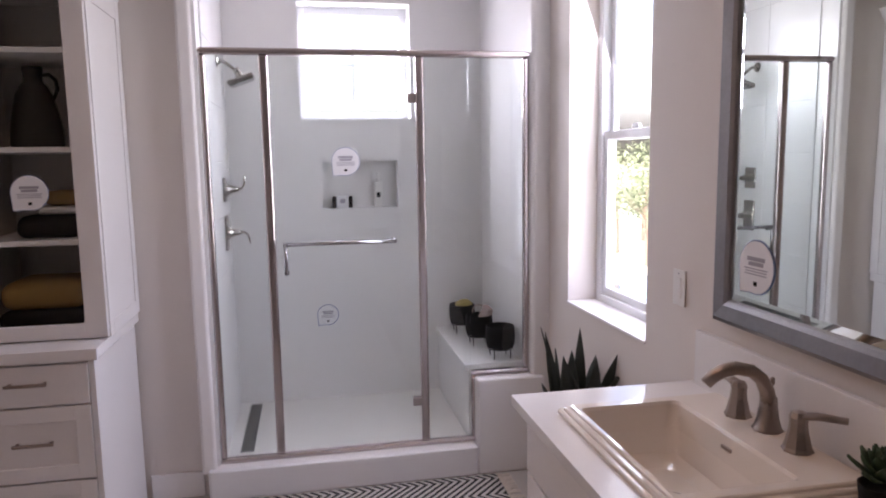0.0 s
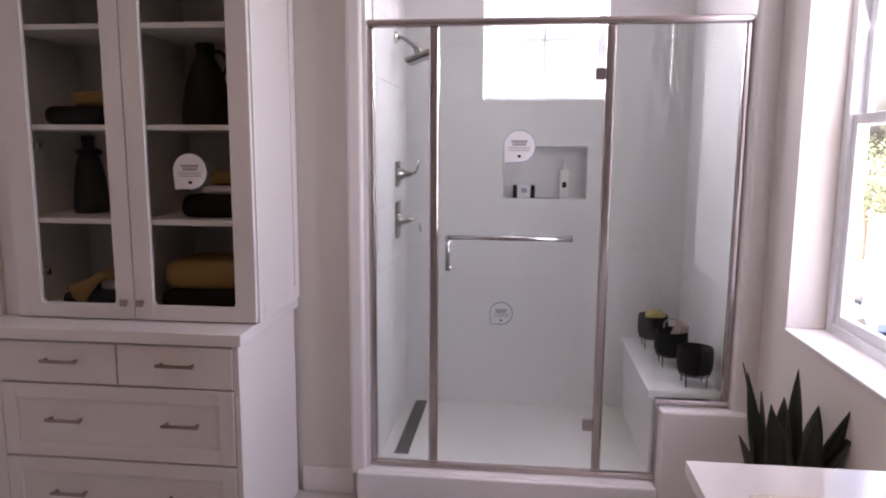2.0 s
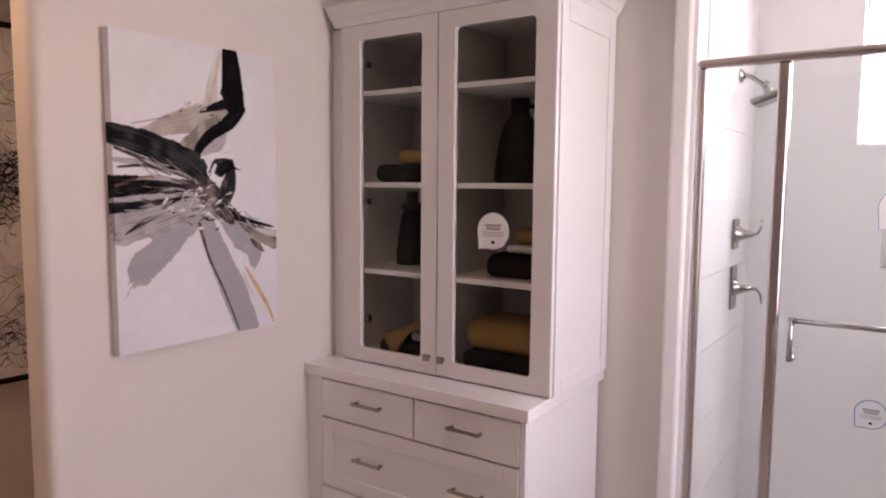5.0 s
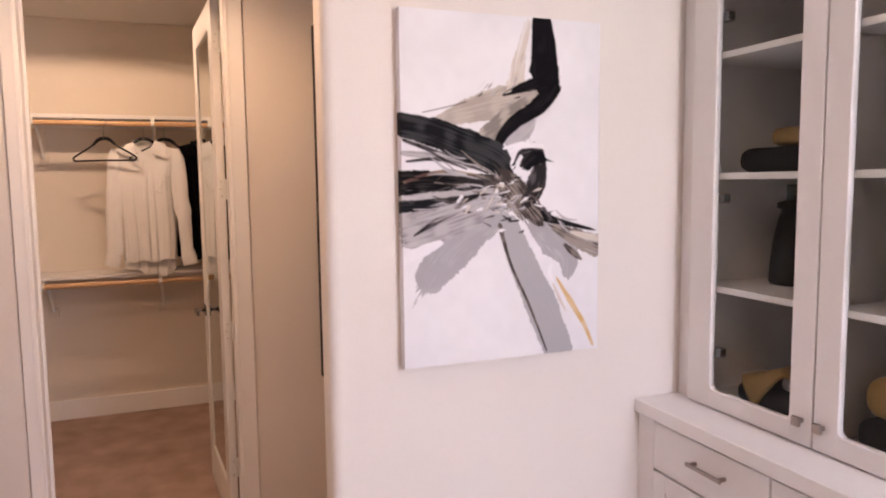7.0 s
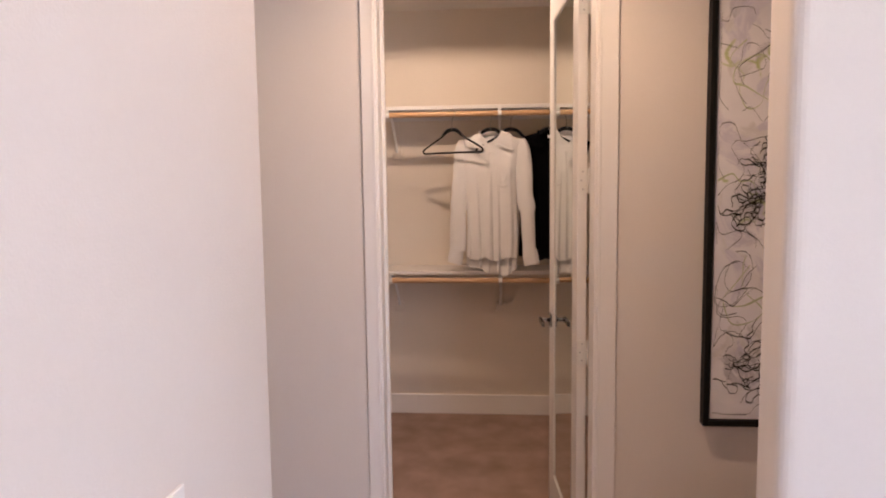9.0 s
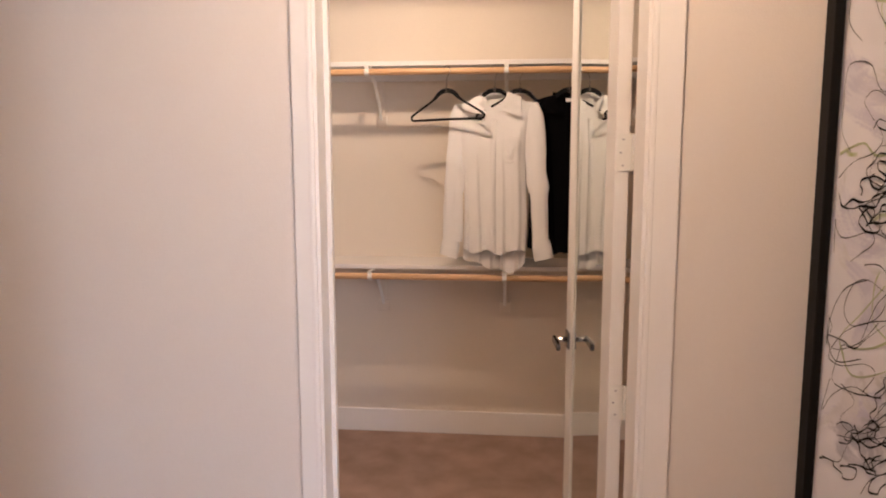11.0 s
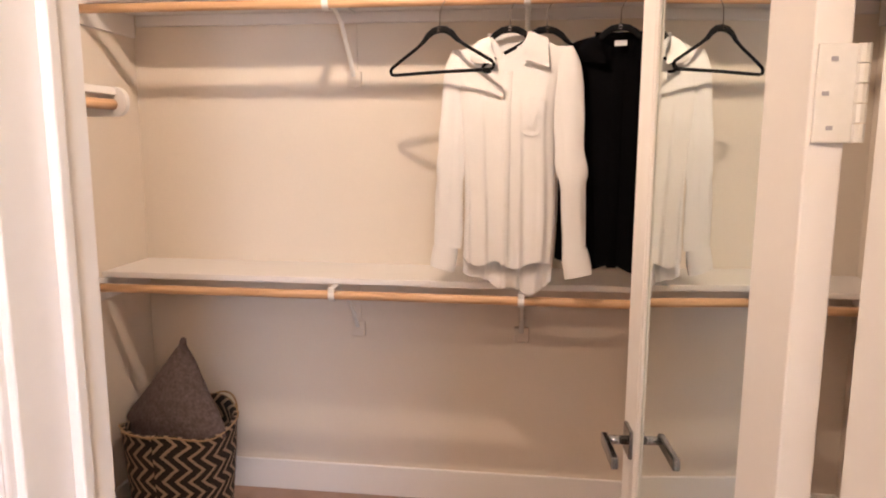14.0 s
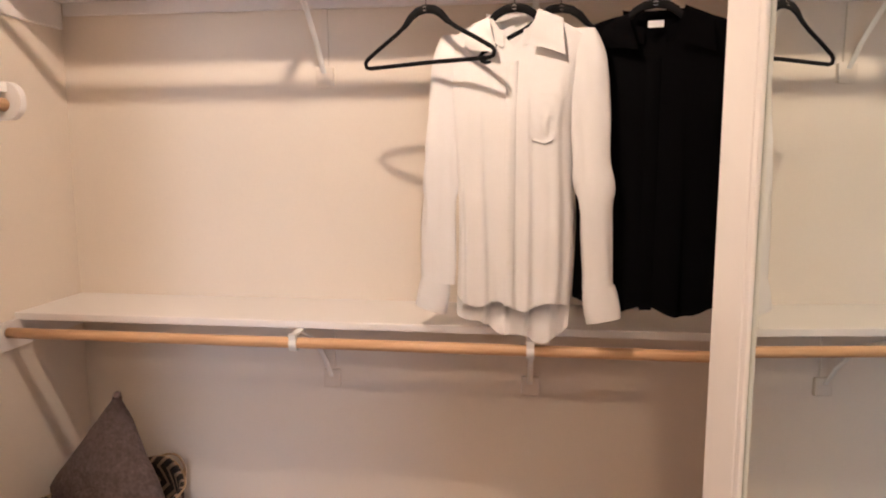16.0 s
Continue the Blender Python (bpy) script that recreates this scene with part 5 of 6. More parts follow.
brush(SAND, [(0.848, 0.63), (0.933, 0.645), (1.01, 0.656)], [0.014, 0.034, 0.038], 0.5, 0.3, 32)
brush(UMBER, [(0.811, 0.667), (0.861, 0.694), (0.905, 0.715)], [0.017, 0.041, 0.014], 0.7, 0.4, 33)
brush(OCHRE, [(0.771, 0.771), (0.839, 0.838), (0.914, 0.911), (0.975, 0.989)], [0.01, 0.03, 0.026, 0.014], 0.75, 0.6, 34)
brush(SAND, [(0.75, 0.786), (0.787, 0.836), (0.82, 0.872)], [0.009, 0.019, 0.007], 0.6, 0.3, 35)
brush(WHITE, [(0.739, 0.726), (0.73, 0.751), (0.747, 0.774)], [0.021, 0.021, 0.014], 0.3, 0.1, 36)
rng = random.Random(77)
brush(UMBER, [(0.49, 0.45), (0.56, 0.5), (0.62, 0.555), (0.68, 0.6)], [0.05, 0.12, 0.1, 0.04], 0.5, 0.5, 150)
brush(CHAR, [(0.66, 0.39), (0.68, 0.44), (0.65, 0.5), (0.6, 0.54)], [0.07, 0.06, 0.09, 0.06], 0.5, 0.4, 151)
brush(INK, [(0.6, 0.43), (0.66, 0.405), (0.7, 0.41)], [0.05, 0.07, 0.03], 0.4, 0.3, 152)
brush(WHITE, [(0.53, 0.385), (0.6, 0.37), (0.7, 0.375)], [0.012, 0.024, 0.008], 0.5, 0.1, 153)
brush(WHITE, [(0.58, 0.4), (0.56, 0.43), (0.6, 0.452)], [0.02, 0.024, 0.016], 0.5, 0.1, 154)
# bristle marks that fan out of the dark knot, and short scraped dabs round it
for k in range(46):
    a = rng.uniform(2.75, 3.55) if k % 4 else rng.uniform(0.5, 0.95)
    d0 = rng.uniform(0.04, 0.3)
    d1 = d0 + rng.uniform(0.08, 0.26) * (1 if k % 4 else 0.5)
    ends = [(0.55 + d * math.cos(a + b), 0.475 + 0.64 * d * math.sin(a + b) + 0.05 * (0.3 - d) * (k % 4 > 0)) for d, b in ((d0, 0), ((d0 + d1) / 2, rng.uniform(-0.06, 0.06)), (d1, rng.uniform(-0.1, 0.1)))]
    w = rng.uniform(0.006, 0.02)
    brush(rng.choice((CHAR, MAUVE, INK, GREY, UMBER, CHAR)), ends, [w * 0.5, w, w * 0.3], 0.75, 0.5, 200 + k)
for k in range(60):
    u, v = 0.46 + rng.gauss(0, 0.09), 0.53 + rng.gauss(0, 0.035)
    a = rng.gauss(2.9, 0.5)
    ln = rng.uniform(0.015, 0.05)
    w = rng.uniform(0.006, 0.018)
    brush(rng.choice((WHITE, SAND, UMBER, MAUVE, GREY, CHAR)), [(u, v), (u + ln * math.cos(a), v + 0.64 * ln * math.sin(a))], [w, w * 0.5], 0.6, 0.4, 300 + k)
for k in range(16):
    u, v = rng.uniform(0.36, 0.56), 0.225 + rng.gauss(0, 0.018)
    brush(rng.choice((SAND, MAUVE, CHAR)), [(u, v), (u + rng.uniform(0.01, 0.035), v - rng.uniform(0.0, 0.02))], [0.003, 0.008], 0.8, 0.4, 400 + k)
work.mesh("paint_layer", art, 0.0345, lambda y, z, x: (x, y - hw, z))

FY0, FY1, FZ0, FZ1 = 1.762, 2.4, 0.757, 2.295
fra = thing("framed_abstract", "tall abstract scribble canvas in thin black frame", "painting", pose(CX + 0.001, FY0, FZ0))
fw, fh = FY1 - FY0, FZ1 - FZ0
for nm, a in (("frame_side", (0, 0.045, 0, 0.02, 0, fh)), ("frame_side", (0, 0.045, fw - 0.02, fw, 0, fh)), ("frame_rail", (0, 0.045, 0.02, fw - 0.02, 0, 0.02)), ("frame_rail", (0, 0.045, 0.02, fw - 0.02, fh - 0.02, fh))):
    part(nm, boxbm(*a, bev=0.002), BLACKFRAME, fra)
part("canvas", boxbm(0.004, 0.034, 0.024, fw - 0.024, 0.024, fh - 0.024, 0.002), CANVAS2, fra)
wash = Paint(fw - 0.05, fh - 0.05, 0.0, 0.004, (0.84, 0.825, 0.87))
rng = random.Random(31)
LILAC = ((0.66, 0.64, 0.74), (0.8, 0.78, 0.84))
ASH = ((0.56, 0.55, 0.6), (0.72, 0.7, 0.76))
LIME = ((0.5, 0.56, 0.3), (0.62, 0.64, 0.5))
for k in range(90):
    tones = (LILAC, WHITE, ASH, LILAC, WHITE)[k % 5] if k < 70 else LIME
    u, v = rng.uniform(0, 1), rng.uniform(0, 1)
    if k >= 70:
        u, v = rng.uniform(0.05, 0.7), rng.choice((0.2, 0.47, 0.53, 0.6, 0.64)) + rng.gauss(0, 0.02)
    a = rng.uniform(0, 6.28)
    ln = rng.uniform(0.08, 0.3) * (1 if k < 70 else 0.5)
    w = rng.uniform(0.03, 0.16) if k < 70 else rng.uniform(0.008, 0.03)
    wash.brush(tones, [(u, v), (u + 0.5 * ln * math.cos(a), v + 0.2 * ln * math.sin(a)), (u + ln * math.cos(a + 0.5), v + 0.4 * ln * math.sin(a + 0.5))], [w * 0.5, w, w * 0.4], 0.8, 0.5, 500 + k)
wash.mesh("paint_layer", fra, 0.0342, lambda y, z, x: (x, 0.025 + y, 0.025 + z))
lift = [0.0006]


def on_framed(u, v, h):
    return (0.0342 + lift[0] + h * 0.5, 0.026 + (fw - 0.052) * u, 0.026 + (fh - 0.052) * (1 - v))


rng = random.Random(21)
for nm, mt, count, wr, spread in (("green_scrawl", GREENPAINT, 10, (0.001, 0.005), 0.14), ("black_scrawl", INKPAINT, 64, (0.0007, 0.002), 0.1), ("black_knot", INKPAINT, 110, (0.001, 0.0042), 0.04)):
    bm = bmesh.new()
    lift[0] += 0.0008
    for k in range(count):
        if nm == "black_knot":
            if k % 3:
                band = rng.uniform(0, 1)
                u, v = 0.46 - 0.26 * band + rng.gauss(0, 0.03), 0.34 + 0.16 * band + rng.gauss(0, 0.012)
            else:
                u, v = rng.uniform(0.03, 0.6), rng.choice((0.54, 0.86, 0.91)) + rng.gauss(0, 0.012)
        elif nm == "green_scrawl":
            u, v = rng.uniform(0.1, 0.7), rng.choice((0.2, 0.56, 0.62, 0.66)) + rng.gauss(0, 0.02)
        else:
            u, v = rng.uniform(0.05, 0.95), rng.uniform(0.03, 0.97)
        pp = [(u, v)]
        ang = rng.uniform(0, 6.28)
        for i in range(9):
            ang += rng.uniform(-1.5, 1.5)
            st = spread * rng.uniform(0.4, 1)
            u = min(max(u + st * math.cos(ang), 0.01), 0.99)
            v = min(max(v + st * 0.42 * math.sin(ang), 0.01), 0.99)
            pp.append((u, v))
        stroke(bm, pp, [rng.uniform(*wr) for _ in pp], on_framed, k + 500, 46, 0.5)
    part(nm, bm, mt, fra)["kind"] = "stuff"

# ---- closet door ----
DOORX, DOORY = -3.268, 1.357
cd = thing("mirror_door", "open white door with full-length mirror panel", "door", pose(DOORX, DOORY, 0.012, 0, 0, 184.0))
DW, DH, DT = 0.735, 2.42, 0.036
for nm, a in (("stile", (0, 0.105, -DT, 0, 0, DH)), ("stile", (DW - 0.105, DW, -DT, 0, 0, DH)), ("rail", (0.105, DW - 0.105, -DT, 0, 0, 0.19)), ("rail", (0.105, DW - 0.105, -DT, 0, DH - 0.11, DH))):
    part(nm, boxbm(*a, bev=0.002), TRIM, cd)
part("back_panel", boxbm(0.104, DW - 0.104, -DT + 0.008, -0.018, 0.188, DH - 0.108), TRIM, cd)
part("mirror_panel", boxbm(0.106, DW - 0.106, -0.017, -0.007, 0.19, DH - 0.11), MIRROR, cd, "full-length mirror glass")
for nm, a in (("bead", (0.105, 0.113, -0.007, -0.001, 0.19, DH - 0.11)), ("bead", (DW - 0.121, DW - 0.105, -0.007, -0.001, 0.19, DH - 0.11)), ("bead", (0.113, DW - 0.113, -0.007, -0.001, 0.19, 0.198)), ("bead", (0.113, DW - 0.113, -0.007, -0.001, DH - 0.118, DH - 0.11))):
    part(nm, boxbm(*a, bev=0.002), TRIM, cd)
for side in (1, -1):
    y0 = 0.0 if side > 0 else -DT
    bm = boxbm(DW - 0.088, DW - 0.03, min(y0, y0 + side * 0.008), max(y0, y0 + side * 0.008), 0.905, 0.965, 0.002)
    lv = part("lever_handle", bm, DARKCHROME, cd, "square-rose satin chrome lever")
    part("neck", tube(bmesh.new(), [(DW - 0.059, y0 + side * 0.006, 0.935), (DW - 0.059, y0 + side * 0.055, 0.935)], 0.0095, 14), CHROME, lv, "", True)
    part("grip", boxbm(DW - 0.17, DW - 0.047, *sorted((y0 + side * 0.044, y0 + side * 0.058)), 0.923, 0.947, 0.003), DARKCHROME, lv)
for hz in (0.3, 0.945, 1.588, 2.23):
    hg = part("hinge", boxbm(-0.0035, -0.0005, -DT - 0.006, -0.004, hz - 0.046, hz + 0.046, 0.001), PLASTIC, cd, "white painted butt hinge")
    bm = bmesh.new()
    for q in range(5):
        z0 = hz - 0.046 + q * 0.0184
        tube(bm, [(-0.005, -DT - 0.009, z0 + 0.0006), (-0.005, -DT - 0.009, z0 + 0.0178)], 0.006, 10)
    part("knuckle", bm, PLASTIC, hg)
    bm = bmesh.new()
    for q in (-0.032, 0.0, 0.032):
        box(bm, -0.0045, -0.003, -0.02 + (0.006 if q == 0 else 0) - 0.002, -0.016 + (0.006 if q == 0 else 0), hz + q - 0.002, hz + q + 0.002)
    part("screws", bm, GREYINK, hg)

# ---- closet shelves and rods ----
RX = -4.985
SHX = -5.045


def rod_shelf(name, label, z_top, rod_z):
    s = thing(name, label, "shelf", pose(0, 0, z_top))
    part("board", boxbm(KX + 0.001, SHX, KY0 + 0.002, KY1 - 0.002, -0.018, 0, 0.002), TRIM, s)
    part("nosing", boxbm(SHX + 0.0005, SHX + 0.012, KY0 + 0.002, KY1 - 0.002, -0.022, 0.002, 0.003), TRIM, s)
    part("cleat", boxbm(KX + 0.001, KX + 0.018, KY0 + 0.02, KY1 - 0.02, -0.062, -0.019, 0.002), TRIM, s)
    part("end_cleat", boxbm(KX + 0.019, -4.70, KY0 + 0.001, KY0 + 0.018, -0.108, -0.019, 0.002), TRIM, s)
    part("end_cleat", boxbm(KX + 0.019, -4.70, KY1 - 0.018, KY1 - 0.001, -0.108, -0.019, 0.002), TRIM, s)
    rz = rod_z - z_top
    part("rod", tube(bmesh.new(), [(RX, KY0 + 0.018 + i * (KY1 - KY0 - 0.036) / 12, rz) for i in range(13)], 0.0165, 16), RODWOOD_Y, s, "round pine closet rod", True)
    for by in (0.376, 1.068, 1.76):
        b = part("bracket", boxbm(KX + 0.018, RX + 0.012, by - 0.011, by + 0.011, -0.03, -0.0225, 0.002), PLASTIC, s, "white steel shelf and rod bracket")
        part("brace", tube(bmesh.new(), [(KX + 0.026, by, -0.27), (KX + 0.08, by, -0.2), (KX + 0.2, by, -0.09), (RX - 0.05, by, -0.03)], 0.009, 8, flat=0.5), PLASTIC, b)
        part("wall_plate", boxbm(KX + 0.0005, KX + 0.012, by - 0.012, by + 0.012, -0.25, -0.063, 0.002), CLOSET_PAINT, b)
        part("foot", boxbm(KX + 0.0005, KX + 0.02, by - 0.03, by + 0.03, -0.315, -0.25, 0.004), CLOSET_PAINT, b)
        pts = [(RX + 0.022 * math.cos(a), by, rz + 0.022 * math.sin(a)) for a in (radians(d) for d in range(-220, 61, 20))]
        bm = bmesh.new()
        rows = [[bm.verts.new((p[0] + dx * (p[0] - RX), p[1] + dy, p[2] + dx * (p[2] - rz))) for dx, dy in ((-0.08, -0.011), (0.1, -0.011), (0.1, 0.011), (-0.08, 0.011))] for p in pts]
        for a_, b2 in zip(rows, rows[1:]):
            for q in range(4):
                bm.faces.new((a_[q], a_[(q + 1) % 4], b2[(q + 1) % 4], b2[q]))
        box(bm, RX + 0.01, RX + 0.022, by - 0.011, by + 0.011, rz + 0.012, -0.022)
        part("hook", bm, PLASTIC, b)
    return s


rod_shelf("upper_closet_shelf", "white closet shelf with pine hanging rod below", 2.076, 2.02)
rod_shelf("lower_closet_shelf", "white closet shelf with pine rod near waist height", 1.04, 0.988)

# single side shelf with its own rod
ss = thing("side_closet_shelf", "short white side shelf with pine rod and rounded end", "shelf", pose(0, 0, 1.715))
SX_END = -4.66
part("board", boxbm(SX_END, -3.4, KY0 + 0.001, -0.235, -0.018, 0, 0.002), TRIM, ss)
part("nosing", boxbm(SX_END, -3.4, -0.2345, -0.222, -0.022, 0.002, 0.003), TRIM, ss)
bm = boxbm(SX_END - 0.022, SX_END - 0.0005, KY0 + 0.001, -0.19, -0.09, 0.004)
es = [e for e in bm.edges if all(v.co.y > -0.2 for v in e.verts) and abs(e.verts[0].co.x - e.verts[1].co.x) > 0.01]
bmesh.ops.bevel(bm, geom=es, offset=0.042, segments=8, affect='EDGES', profile=0.5)
part("end_panel", bm, TRIM, ss)
part("cleat", boxbm(SX_END, -3.4, KY0 + 0.001, KY0 + 0.018, -0.108, -0.019, 0.002), TRIM, ss)
part("rod", tube(bmesh.new(), [(SX_END + 0.001 + i * 0.104, -0.235, -0.052) for i in range(13)], 0.0165, 16), RODWOOD_X, ss, "round pine closet rod", True)
for bx in (-4.2, -3.6):
    b = part("bracket", boxbm(bx - 0.011, bx + 0.011, KY0 + 0.018, -0.225, -0.03, -0.0225, 0.002), PLASTIC, ss, "white steel shelf bracket")
    part("brace", tube(bmesh.new(), [(bx, KY0 + 0.024, -0.27), (bx, KY0 + 0.1, -0.17), (bx, -0.27, -0.03)], 0.008, 8), PLASTIC, b)


# ---- hangers and shirts ----
def hanger(m, label="black velvet hanger with metal hook on pine rod"):
    """Local x along the hanger; origin on the rod's axis."""
    h = thing("clothes_hanger", label, "hanger", m, "velvet hangers")
    w = 0.208
    top = [(-w, -0.212), (-0.16, -0.185), (-0.1, -0.153), (-0.07, -0.133), (-0.05, -0.112), (-0.027, -0.099), (0.0, -0.095), (0.027, -0.099), (0.05, -0.112), (0.07, -0.133), (0.1, -0.153), (0.16, -0.185), (w, -0.212)]
    loop = top + [(w + 0.008, -0.222), (w + 0.004, -0.234), (w - 0.01, -0.238), (0, -0.236), (-w + 0.01, -0.238), (-w - 0.004, -0.234), (-w - 0.008, -0.222), (-w, -0.212)]
    part("hanger_body", tube(bmesh.new(), [(x, 0, z) for x, z in loop], 0.0058, 8, False), VELVET, h, "", True)
    bm = tube(bmesh.new(), [(-0.085, 0, -0.143), (-0.07, 0, -0.133), (-0.05, 0, -0.113), (-0.027, 0, -0.1), (0, 0, -0.096), (0.027, 0, -0.1), (0.05, 0, -0.113), (0.07, 0, -0.133), (0.085, 0, -0.143)], [0.0058, 0.0085, 0.011, 0.012, 0.0125, 0.012, 0.011, 0.0085, 0.0058], 10)
    for v in bm.verts:
        v.co.y *= 0.5
    part("neck_plate", bm, VELVET, h, "", True)
    part("badge", lathe(bmesh.new(), [(0.0045, 0), (0.0075, 0), (0.0075, 0.0008), (0.0045, 0.0008)], 16), DARKCHROME, h).matrix_basis = pose(0, -0.005, -0.096, 90, 0, 0)
    hook = [(0, 0, -0.085), (0, 0, -0.04)] + [(0.021 * math.cos(a), 0, 0.001 + 0.021 * math.sin(a)) for a in (radians(d) for d in range(-60, 200, 20))]
    part("hook", tube(bmesh.new(), hook, 0.0017, 6), CHROME, h, "steel hook", True)
    return h


HZ = 2.02
hanger(pose(RX + 0.02, 0.776, HZ, 0, 0, 62), "empty black velvet hanger with steel hook")
hanger(pose(RX + 0.005, 1.012, HZ, 0, 0, 80))
hanger(pose(RX - 0.02, 1.135, HZ, 0, 0, 101), "empty black velvet hanger behind white shirt")
hanger(pose(RX + 0.005, 1.375, HZ, 0, 0, 80))
hanger(pose(-4.16, -0.235, 1.663, 0, 0, 84), "empty black velvet hanger on side rod")


def grid_faces(bm, rows, closed=False):
    for a_, b_ in zip(rows, rows[1:]):
        n = len(a_)
        for i in range(n if closed else n - 1):
            bm.faces.new((a_[i], a_[(i + 1) % n], b_[(i + 1) % n], b_[i]))
    return bm


def shirt(label, m, cloth, seed, sleeves, hemfront, hemback, half):
    """Button shirt on a hanger; local x across, -y to the front, origin on the rod's axis."""
    s = thing("shirt", label, "shirt", m, "hanging shirts")
    kx = half / 0.2

    def drape(u, z, k):
        low = max(0.0, min(1.0, (-0.26 - z) / 0.55))
        side = 0.35 + 0.65 * min(1.0, abs(u) * 1.2)
        broad = noise.noise(Vector((u * 2.3 + 0.3 * z, z * 0.5, seed + k)))
        folds = 1 - 2.4 * abs(noise.noise(Vector((u * 2.7 + 0.5 * z, z * 0.7, seed + 5 + k))))
        fine = noise.noise(Vector((u * 9, z * 1.6, seed + 11 + k)))
        rumple = noise.noise(Vector((u * 3 + z * 4, z * 9, seed + 17)))
        ph = u * 2.4 + 0.5 * broad + 0.25 * z + seed * 0.37 + k * 0.6
        ph -= math.floor(ph)
        turn_ = max(0.0, (ph - 0.78) / 0.22)
        pleat = ph / 0.78 if ph < 0.78 else 1 - turn_ * turn_ * (3 - 2 * turn_)
        return low * (0.014 * broad + 0.006 * side * folds + 0.0025 * fine - 0.02 * (0.4 + 0.6 * side) * (pleat - 0.5)) + 0.004 * rumple

    def fx(u, z):
        v = min(1.0, max(0.0, (-0.2 - z) / 0.7))
        return u * kx * (0.197 - 0.018 * math.sin(min(1, v * 2.5) * math.pi / 2) - 0.012 * v + 0.006 * math.sin(z * 9 + u * 2))

    def fy(u, z):
        v = min(1.0, max(0.0, (-0.16 - z) / 0.2))
        return -max(0.0, 1 - u ** 6) ** 0.6 * (0.014 + 0.03 * v) + drape(u, z, 0) * (1 - abs(u) ** 8)

    def sheet(front):
        bm = bmesh.new()
        nu, nv = 72, 52
        rows = []
        for j in range(nv + 1):
            v = j / nv
            row = []
            for i in range(nu + 1):
                u = -1 + 2 * i / nu
                au = abs(u)
                if au < 0.34:
                    zt = -0.122 - (0.08 * (1 - au / 0.34) if front else 0.018 * (1 - au / 0.34))
                else:
                    zt = -0.122 - 0.028 * ((au - 0.34) / 0.66) - 0.035 * ((au - 0.34) / 0.66) ** 3
                zb = (hemfront + 0.012 * math.sin(u * 7 + seed) + 0.012 * u ** 4) if front else (hemback + 0.02 - 0.035 * u * (1 - 0.35 * u) + 0.05 * max(0.0, u) ** 6 + 0.008 * math.sin(u * 9))
                z = zt + (zb - zt) * v
                x = fx(u, z)
                if front:
                    y = fy(u, z)
                else:
                    fwd = max(0.0, min(1.0, (hemfront + 0.05 - z) / 0.1))
                    y = math.sqrt(max(0, 1 - u * u)) * 0.03 * (1 - 1.6 * fwd) + drape(u, z, 2) * (1 - au ** 8)
                row.append(bm.verts.new((x, y, z)))
            rows.append(row)
        return grid_faces(bm, rows)

    part("back_panel", sheet(False), cloth, s, "", True)
    fp = part("front_panel", sheet(True), cloth, s, "", True)
    # placket with buttons
    bm = bmesh.new()
    rows = []
    for j in range(41):
        z = -0.237 + (hemfront + 0.24) * j / 40
        rows.append([bm.verts.new((fx(u, z), fy(u, z) - d, z)) for u, d in ((-0.085, 0.0005), (-0.075, 0.003), (0.0, 0.0035), (0.075, 0.003), (0.085, 0.0005))])
    part("placket", grid_faces(bm, rows), cloth, fp, "", True)
    for j in range(8):
        z = -0.245 - j * 0.088
        if z < hemfront + 0.06:
            break
        part("button", lathe(bmesh.new(), [(0.001, 0), (0.0045, 0), (0.0045, 0.0016), (0.001, 0.0018)], 10), PLASTIC if cloth is WHITECLOTH else BLACKCLOTH, fp).matrix_basis = pose(0, fy(0, z) - 0.0045, z, 90, 0, 0)
    # chest pocket, slack and creased
    bm = bmesh.new()
    rows = []
    for j in range(15):
        row = []
        for i in range(15):
            g, h = i / 14, j / 14
            z = -0.325 - 0.115 * h - 0.014 * (1 - abs(2 * g - 1)) * h ** 3
            u = 0.3 + 0.5 * g + 0.02 * math.sin(h * 5)
            loose = math.sin(math.pi * g) * math.sin(math.pi * min(1, h * 1.05)) * 0.5
            crease = 0.0048 * math.sin(h * 13 + 5 * abs(g - 0.55) + 7 * noise.noise(Vector((g * 4, h * 4, seed)))) * (0.3 + h) * math.sin(math.pi * g)
            row.append(bm.verts.new((fx(u, z), fy(u, z) - 0.003 - 0.007 * loose - (0.7 * crease if sleeves else 0), z)))
        rows.append(row)
    part("pocket", grid_faces(bm, rows), cloth, fp, "", True)
    # collar: stand and two pointed flaps
    bm = bmesh.new()
    rows = []
    for j in range(5):
        row = []
        for i in range(33):
            a = radians(-70 + 320 * i / 32)
            r = 0.074 + 0.003 * j
            drop = 0.055 * max(0.0, -math.sin(a))
            row.append(bm.verts.new((r * math.cos(a) * min(kx, 1.0), 0.004 + 0.034 * math.sin(a), -0.15 + 0.011 * j - drop)))
        rows.append(row)
    part("collar_band", grid_faces(bm, rows), cloth, s, "", True)
